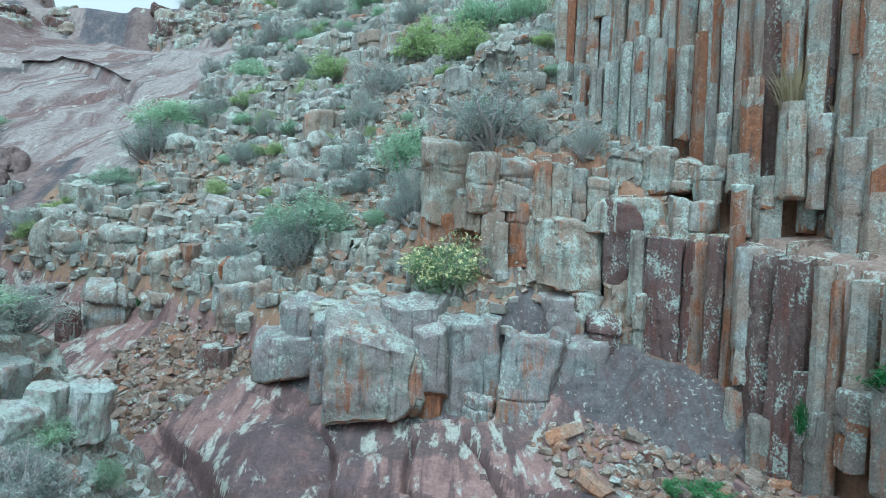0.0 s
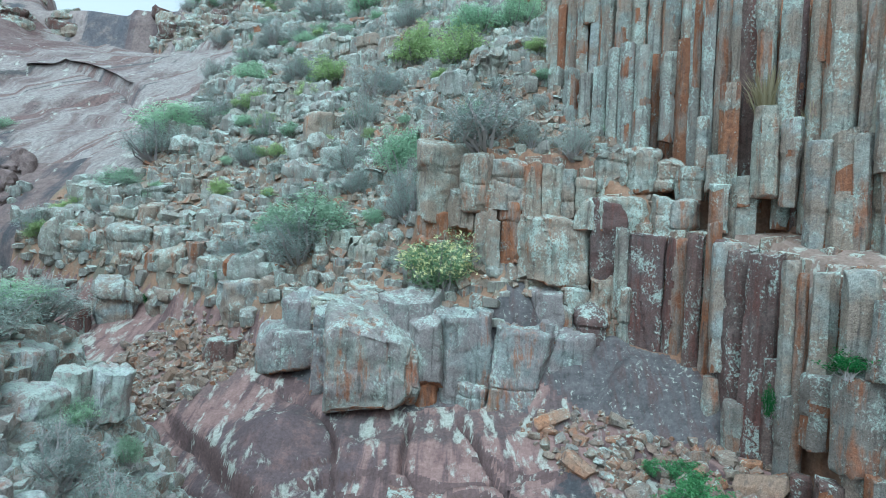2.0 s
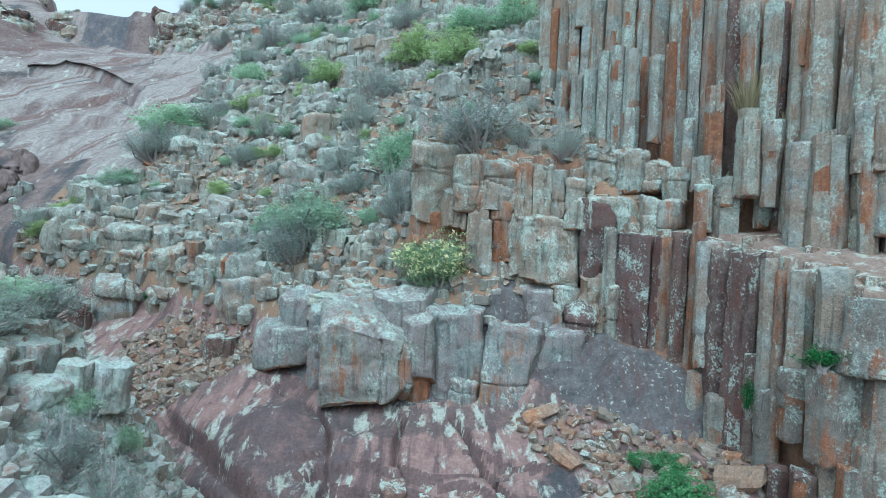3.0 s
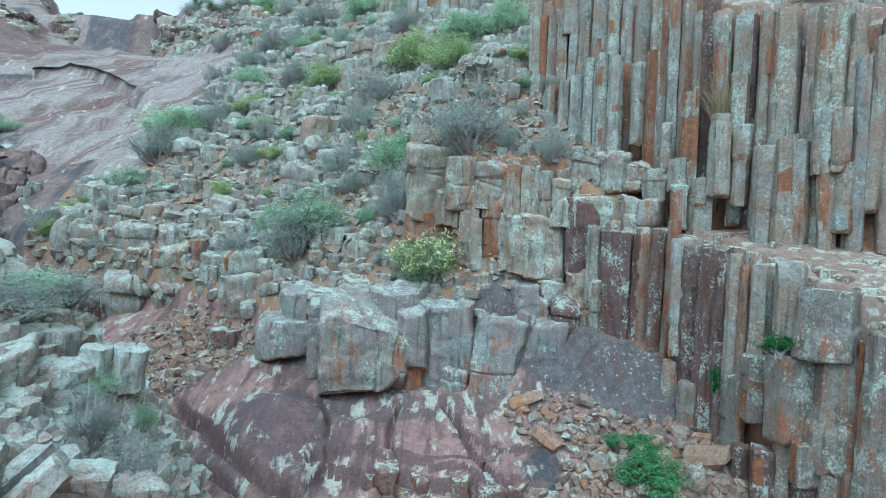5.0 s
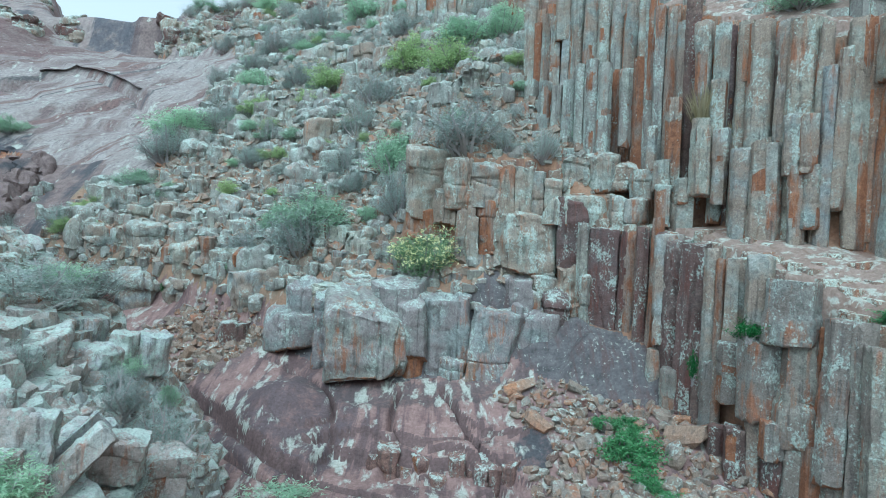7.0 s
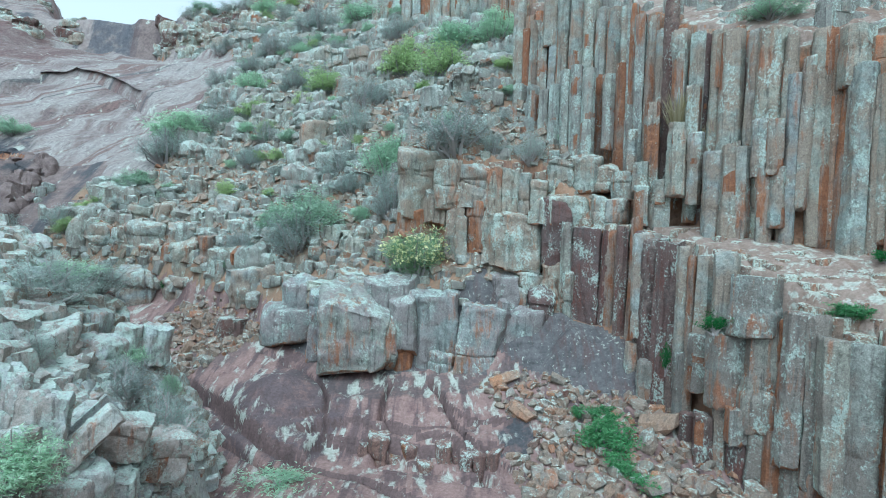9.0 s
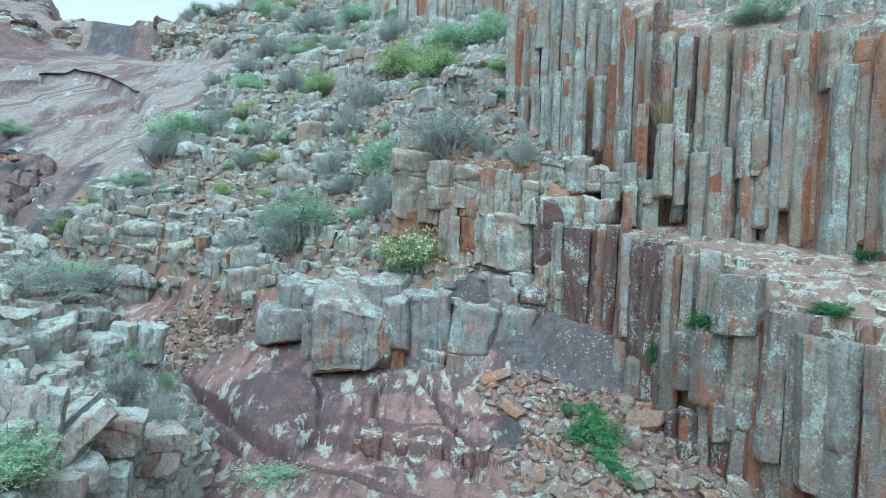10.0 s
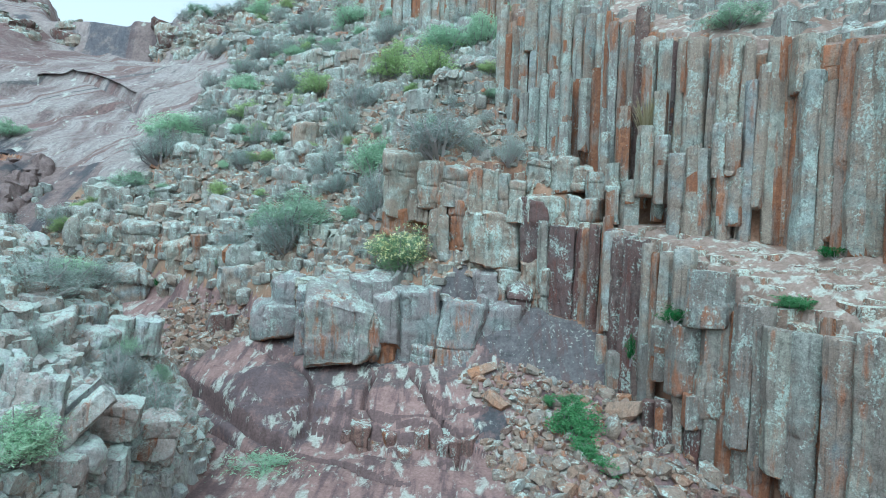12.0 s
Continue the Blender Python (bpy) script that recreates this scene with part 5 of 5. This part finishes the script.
v, f = scatter(1900, (3, 13, 6, 21.5), 0.16, 33, in_rubble)
tagged(new("rubble_stones", rock_mesh("rubble_stones", v, f, RUBBLE_ROCK)), "small brown and grey rubble at the cliff foot", "stones", kind="stuff")
v, f = scatter(1500, (-17, -6.5, 21.5, 30), 0.2, 34, lambda x, y: inside(BENCH_LINE, np.float64(x), np.float64(y)) < 0.3 and x < -9.0 + 0.9 * (y - 25.5) and x > -16.5 + 0.3 * (y - 25))
tagged(new("gully_stones", rock_mesh("gully_stones", v, f, RUBBLE_ROCK)), "small red-brown stones strewn in the gully", "stones", kind="stuff")

STONE_MATS = [
    rock_material("grey_stone", (0.225, 0.21, 0.195), (0.13, 0.12, 0.11), RUST, 0.32, 0.14),
    rock_material("rusty_stone", (0.36, 0.20, 0.125), (0.21, 0.115, 0.075), (0.25, 0.19, 0.15), 0.30, 0.0),
    rock_material("maroon_stone", (0.20, 0.14, 0.12), (0.11, 0.08, 0.07), MAROON, 0.35, 0.20),
    rock_material("pale_stone", (0.31, 0.31, 0.285), (0.18, 0.18, 0.165), RUST, 0.24, 0.34),
]
STONES = [stone_mesh("loose_stone", 60 + i, STONE_MATS[(0, 2, 1, 3, 3, 0, 3, 1, 0, 3)[i]]) for i in range(10)]
STONE_KINDS = ("grey angular stone", "rusty orange angular stone", "dark maroon angular stone", "pale lichened angular stone")
STONE_LABELS = [STONE_KINDS[k] for k in (0, 2, 1, 3, 3, 0, 3, 1, 0, 3)]


def loose_stones(n, spans, small, large, seed, ok, where):
    rng = random.Random(seed)
    x0, x1, y0, y1 = spans
    placed = []
    tries = 0
    while len(placed) < n and tries < 6000:
        tries += 1
        x, y = rng.uniform(x0, x1), rng.uniform(y0, y1)
        s = small + (large - small) * rng.random() ** 2
        if not ok(x, y) or any(math.hypot(x - px, y - py) < 0.42 * (s + ps) for px, py, ps in placed):
            continue
        placed.append((x, y, s))
        i = rng.randrange(10)
        ob = new("loose_stone", STONES[i])
        ob.location = (x, y, land_z(x, y) + 0.16 * s)
        ob.rotation_euler = (rng.gauss(0, 0.35), rng.gauss(0, 0.35), rng.uniform(0, 6.283))
        ob.scale = (s, s, s)
        tagged(ob, STONE_LABELS[i] + " " + where, "stone", "loose stones " + where)


loose_stones(270, (3.5, 12.5, 8, 20.5), 0.5, 1.5, 71, in_rubble, "in the rubble below the cliff")
loose_stones(60, (-16, -7, 22.5, 29.5), 0.35, 0.95, 72, lambda x, y: inside(BENCH_LINE, np.float64(x), np.float64(y)) < 0.0 and x < -9.3 + 0.9 * (y - 25.5), "in the gully beside the slab")

broken_slab = new("loose_stone", STONES[2])
broken_slab.location, broken_slab.rotation_euler, broken_slab.scale = (4.75, 20.9, 2.75), (0.35, -0.25, 0.3), (1.5, 1.0, 0.7)
tagged(broken_slab, "broad rusty orange stone leaning below the grey boulders", "stone")

# ---- plants ----
def tube(verts, faces, p, q, r0, r1):
    d = (q - p).normalized()
    a = d.orthogonal().normalized()
    b = d.cross(a)
    k = len(verts)
    for c, r in ((p, r0), (q, r1)):
        for i in range(3):
            t = i * 2.0944
            verts.append(tuple(c + (a * math.cos(t) + b * math.sin(t)) * r))
    for i in range(3):
        faces.append((k + i, k + (i + 1) % 3, k + 3 + (i + 1) % 3, k + 3 + i))


def leaf(verts, faces, c, size, rng, slim=0.5):
    d = Vector((rng.gauss(0, 1), rng.gauss(0, 1), rng.gauss(0.2, 0.9))).normalized()
    s = d.orthogonal().normalized()
    s.rotate(Matrix.Rotation(rng.uniform(0, 6.283), 3, d))
    k = len(verts)
    l, w = d * size * rng.uniform(0.8, 1.5), s * size * slim * rng.uniform(0.7, 1.2)
    for p in (c - l * 0.4, c + w * 0.5, c + l * 0.6):
        verts.append(tuple(p))
    faces.append((k, k + 1, k + 2))


def plain_mesh(name, verts, faces, material):
    me = bpy.data.meshes.new(name)
    me.from_pydata(verts, [], faces)
    me.materials.append(material)
    return me


STYLE = {  # stems, twigs per stem, leaves per twig, leaf size, slimness, flatness
    "grey": (26, 17, 11, 0.042, 0.36, 1.0), "green": (20, 14, 19, 0.055, 0.6, 0.9), "lime": (20, 14, 19, 0.055, 0.7, 0.9),
    "flower": (22, 14, 17, 0.05, 0.6, 0.95), "leafy": (12, 9, 14, 0.075, 0.8, 0.6), "creep": (18, 10, 16, 0.07, 0.9, 0.35),
}


def bush_meshes(style, seed):
    """Stems that fork into twigs, leaves round the twigs; one metre wide, one metre high."""
    rng = random.Random(seed)
    stems, twigs, per, size, slim, flat = STYLE[style]
    sv, sf, lv, lf, pv, pf = [], [], [], [], [], []
    lobes = [(rng.uniform(0, 6.283), rng.uniform(0.75, 1.1)) for _ in range(4)]
    for i in range(stems):
        a = rng.uniform(0, 6.283)
        reach = 0.44 * rng.random() ** 0.6
        for la, lk in lobes:
            reach *= 1 + 0.18 * (lk - 0.9) * math.cos(a - la) * 4
        tip = Vector((math.cos(a) * reach, math.sin(a) * reach, rng.uniform(0.3, 0.88) * (1.05 - reach * 1.0)))
        foot = Vector((rng.gauss(0, 0.03), rng.gauss(0, 0.03), -0.12))
        bend = foot.lerp(tip, 0.5) + Vector((rng.gauss(0, 0.05), rng.gauss(0, 0.05), -0.05))
        tube(sv, sf, foot, bend, 0.018, 0.012)
        tube(sv, sf, bend, tip, 0.012, 0.006)
        for j in range(twigs):
            s = rng.uniform(0.1, 1.0)
            p = bend.lerp(tip, s)
            q = p + Vector((rng.gauss(0, 0.10), rng.gauss(0, 0.10), abs(rng.gauss(0.05, 0.08))))
            k0 = len(sv)
            sv.extend([tuple(p + Vector((0.006, 0, 0))), tuple(p - Vector((0.003, 0.005, 0))), tuple(q)])
            sf.append((k0, k0 + 1, k0 + 2))
            for k in range(per):
                c = p.lerp(q, rng.uniform(0.2, 1.15)) + Vector((rng.gauss(0, 0.04), rng.gauss(0, 0.04), rng.gauss(0, 0.035)))
                if c.z > -0.02:
                    leaf(lv, lf, c, size, rng, slim)
            if style == "flower" and rng.random() < 0.95 and q.z > 0.2:
                for k in range(5):
                    leaf(pv, pf, q + Vector((rng.gauss(0, 0.03), rng.gauss(0, 0.03), rng.gauss(0.01, 0.02))), 0.05, rng, 0.9)
    meshes = [("branchwork", plain_mesh("branchwork", sv, sf, TWIG)), ("foliage", plain_mesh("foliage", lv, lf, LEAVES[style]))]
    if pv:
        meshes.append(("blossom", plain_mesh("blossom", pv, pf, PETALS)))
    return meshes


def tuft_meshes(style, seed):
    rng = random.Random(seed)
    v, f = [], []
    for i in range(150):
        a, r = rng.uniform(0, 6.283), rng.uniform(0, 0.2)
        foot = Vector((math.cos(a) * r, math.sin(a) * r, -0.1))
        lean = rng.uniform(0.1, 0.5)
        tip = foot + Vector((math.cos(a) * lean, math.sin(a) * lean, rng.uniform(0.5, 1.1)))
        mid = foot.lerp(tip, 0.55) + Vector((0, 0, 0.12))
        w = Vector((-math.sin(a), math.cos(a), 0)) * 0.016
        k = len(v)
        for p in (foot - w, foot + w, mid + w, mid - w, tip):
            v.append(tuple(p))
        f += [(k, k + 1, k + 2, k + 3), (k + 3, k + 2, k + 4)]
    return [("tussock", plain_mesh("tussock", v, f, LEAVES[style]))]


PLANT_LABELS = {
    "grey": ("grey_shrub", "sparse twiggy grey-green shrub on the rocks", "shrub"), "green": ("green_shrub", "rounded mid-green leafy shrub on the slope", "shrub"),
    "lime": ("yellow_green_shrub", "dense yellow-green leafy shrub on the slope", "shrub"), "flower": ("flowering_shrub", "green shrub dotted with pale yellow flowers", "shrub"),
    "leafy": ("green_plant", "small bright green leafy plant growing from a crack", "plant"), "creep": ("green_creeper", "low bright green plant spreading over the rubble", "plant"),
    "tuft": ("grass_tuft", "green grass tuft on the rock ledge", "grass"), "dry": ("dry_grass_tuft", "dry straw-coloured grass tuft on a ledge", "grass"),
}
PLANTS = {}


def plant(x, y, z, w, h, style, seed):
    rng = random.Random(seed)
    key = (style, seed % 3)
    name, label, cat = PLANT_LABELS[style]
    if key not in PLANTS:
        PLANTS[key] = tuft_meshes(style, seed) if style in ("tuft", "dry") else bush_meshes(style, 40 + seed % 3 * 7 + len(style))
    root = tagged(new(name), label, cat, name.replace("_", " ") + "s")
    root.location = (x, y, z)
    root.rotation_euler = (0, 0, rng.uniform(0, 6.283))
    root.scale = (w * 1.22, w * 1.22, h * 1.25)
    for part_name, me in PLANTS[key]:
        new(part_name, me).parent = root
    return root


SHRUBS_HILL = [
    (1.96, 27.27, 14.22, 5.14, 2.92, 'grey'), (-2.42, 33.67, 12.93, 3.75, 3.36, 'green'), (-1.65, 30.4, 10.4, 3.09, 3.27, 'grey'), (-7.35, 31.65, 9.19, 5.07, 3.01, 'green'),
    (-7.68, 30.14, 7.81, 4.7, 2.89, 'grey'), (-22.62, 46.83, 16.9, 6.27, 2.87, 'green'), (-22.59, 43.63, 14.64, 4.91, 2.95, 'grey'), (-20.27, 47.4, 17.71, 3.7, 2.38, 'grey'),
    (-2.6, 48.21, 23.99, 4.55, 3.21, 'lime'), (1.18, 44.94, 23.08, 4.78, 2.92, 'lime'), (2.4, 48.32, 26.35, 5.09, 2.95, 'green'), (5.65, 47.09, 26.94, 3.46, 3.46, 'green'),
    (4.07, 51.85, 29.92, 3.99, 2.57, 'grey'),
]
SHRUBS_HIGH = [
    (-10.16, 50.14, 22.54, 3.6, 2.49, 'lime'), (-11.67, 48.58, 20.83, 2.37, 1.51, 'lime'), (-19.4, 54.56, 22.97, 3.88, 2.69, 'green'), (-20.37, 66.26, 30.59, 4.62, 3.2, 'grey'),
    (-16.14, 72.25, 35.61, 6.92, 3.46, 'grey'), (-9.5, 68.63, 35.67, 6.23, 2.93, 'green'), (-5.24, 44.69, 20.26, 4.51, 3.11, 'grey'), (-6.05, 40.97, 16.98, 3.07, 2.89, 'grey'),
    (-23.29, 40.01, 11.91, 2.83, 1.73, 'green'), (-26.96, 36.71, 8.83, 2.63, 1.78, 'grey'), (-40.37, 49.74, 17.28, 3.02, 1.76, 'green'), (-43.71, 95.42, 44.87, 3.38, 1.99, 'grey'),
    (-41.5, 97.2, 46.21, 4.45, 2.42, 'green'), (-37.96, 96.64, 46.15, 4.02, 2.41, 'grey'), (-33.29, 92.98, 45.76, 4.65, 2.52, 'grey'), (-28.63, 89.88, 44.04, 5.07, 2.82, 'green'),
    (-24.29, 86.21, 41.79, 4.52, 3.07, 'grey'), (-31.59, 85.34, 39.58, 3.94, 2.15, 'grey'), (-24.64, 77.45, 36.37, 4.1, 2.29, 'grey'), (-30.09, 74.84, 32.92, 3.49, 1.91, 'grey'),
    (-21.64, 61.8, 27.34, 3.07, 2.14, 'grey'), (-17.33, 65.42, 30.88, 3.51, 2.25, 'grey'), (-21.64, 52.05, 20.7, 2.86, 1.83, 'grey'), (-19.08, 48.39, 18.72, 3.22, 1.93, 'grey'),
    (-17.21, 49.15, 19.64, 2.94, 1.96, 'lime'),
]
SHRUBS_MORE = [
    (6.38, 26.76, 13.8, 1.96, 1.8, 'grey'), (7.09, 42.05, 23.7, 2.61, 1.9, 'grey'), (-4.19, 58.82, 31.04, 3.83, 2.55, 'grey'), (-6.09, 36.47, 13.53, 3.38, 2.11, 'grey'),
    (-5.23, 34.16, 11.94, 2.4, 1.8, 'grey'), (-14.14, 40.39, 14.05, 2.76, 1.84, 'grey'), (-13.89, 43.85, 16.64, 2.71, 1.97, 'grey'), (-14.06, 53.41, 23.62, 3.52, 2.64, 'grey'),
    (-24.4, 58.86, 24.53, 3.19, 2.24, 'grey'), (-11.15, 30.84, 7.46, 2.94, 1.84, 'grey'), (0.31, 25.64, 7.03, 3.43, 2.86, 'flower'), (15.39, 18.9, 19.41, 2.36, 1.24, 'green'),
    (9.99, 29.23, 20.16, 1.57, 0.87, 'grey'),
]
SHRUBS_BANK = [
    (-11.24, 12.45, 6.82, 3.1, 1.7, 'grey'), (-11.58, 15.65, 6.74, 2.61, 1.31, 'grey'), (-7.78, 10.81, 4.2, 1.9, 1.5, 'grey'), (-6.41, 10.51, 2.77, 2.02, 2.02, 'grey'),
    (-7.37, 12.86, 3.75, 0.77, 0.77, 'green'), (-12.13, 14.82, 7.23, 2.3, 0.84, 'green'), (-7.1, 5.3, 4.1, 1.9, 1.2, 'green'), (-4.52, 14.59, -0.75, 3.6, 1.2, 'green'),
    (-6.5, 8.6, 2.9, 1.5, 1.1, 'grey'), (-9.5, 9.36, 5.64, 1.09, 0.94, 'grey'), (-30.7, 36.94, 7.92, 2.99, 1.71, 'grey'), (-8.57, 12.57, 4.74, 1.13, 0.75, 'green'),
]
SHRUBS_LEDGE = [
    (11.4, 14.15, 6.4, 1.3, 0.8, 'leafy'), (14.47, 11.75, 7.36, 1.1, 0.6, 'creep'), (10.6, 16.45, 4.35, 0.55, 1.1, 'leafy'), (13.43, 18.67, 9.73, 0.85, 0.75, 'tuft'),
    (12.39, 20.75, 14.93, 1.47, 1.34, 'dry'), (13.57, 19.8, 13.78, 1.03, 1.09, 'dry'), (14.91, 18.81, 14.59, 1.12, 1.12, 'dry'), (16.59, 13.00, 9.17, 0.9, 0.5, 'leafy'),
    (17.58, 17.66, 10.7, 0.38, 0.96, 'dry'),
]
CREEPERS = [
    (7.75, 17.7, 1.97, 0.8, 0.6, 'creep'), (8.12, 15.65, 1.39, 1.86, 1.19, 'creep'), (8.53, 16.22, 1.8, 1.27, 0.82, 'creep'), (8.6, 17.2, 1.95, 1.2, 0.75, 'creep'),
    (8.3, 14.05, 1.12, 1.03, 0.62, 'creep'), (8.65, 12.7, 1.09, 1.08, 0.65, 'creep'), (-16.42, 31.25, 5.0, 0.82, 0.74, 'leafy'), (5.83, 26.3, 6.22, 0.97, 0.71, 'leafy'),
]
for s, rows in enumerate((SHRUBS_HILL, SHRUBS_HIGH, SHRUBS_MORE, SHRUBS_BANK, SHRUBS_LEDGE, CREEPERS)):
    for i, (x, y, z, w, h, style) in enumerate(rows):
        plant(x, y, z, w, h, style, 20 * s + i)


def more_shrubs():
    rng = random.Random(90)
    made = []
    while len(made) < 290:
        x, y = rng.uniform(-30, 9), rng.uniform(26, 64) if len(made) < 215 else rng.uniform(60, 108)
        if not on_hill(x, y) or noise.noise((x * 0.2, y * 0.2, 5.0)) < -0.15 or any(math.hypot(x - a, y - b) < 0.95 for a, b in made):
            continue
        made.append((x, y))
        w = rng.uniform(0.6, 1.9) * (1.0 if y < 60 else 1.4)
        plant(x, y, land_z(x, y) + 0.1, w, w * rng.uniform(0.45, 0.75), rng.choice(("grey", "grey", "grey", "grey", "green", "green", "lime")), 200 + len(made))


more_shrubs()
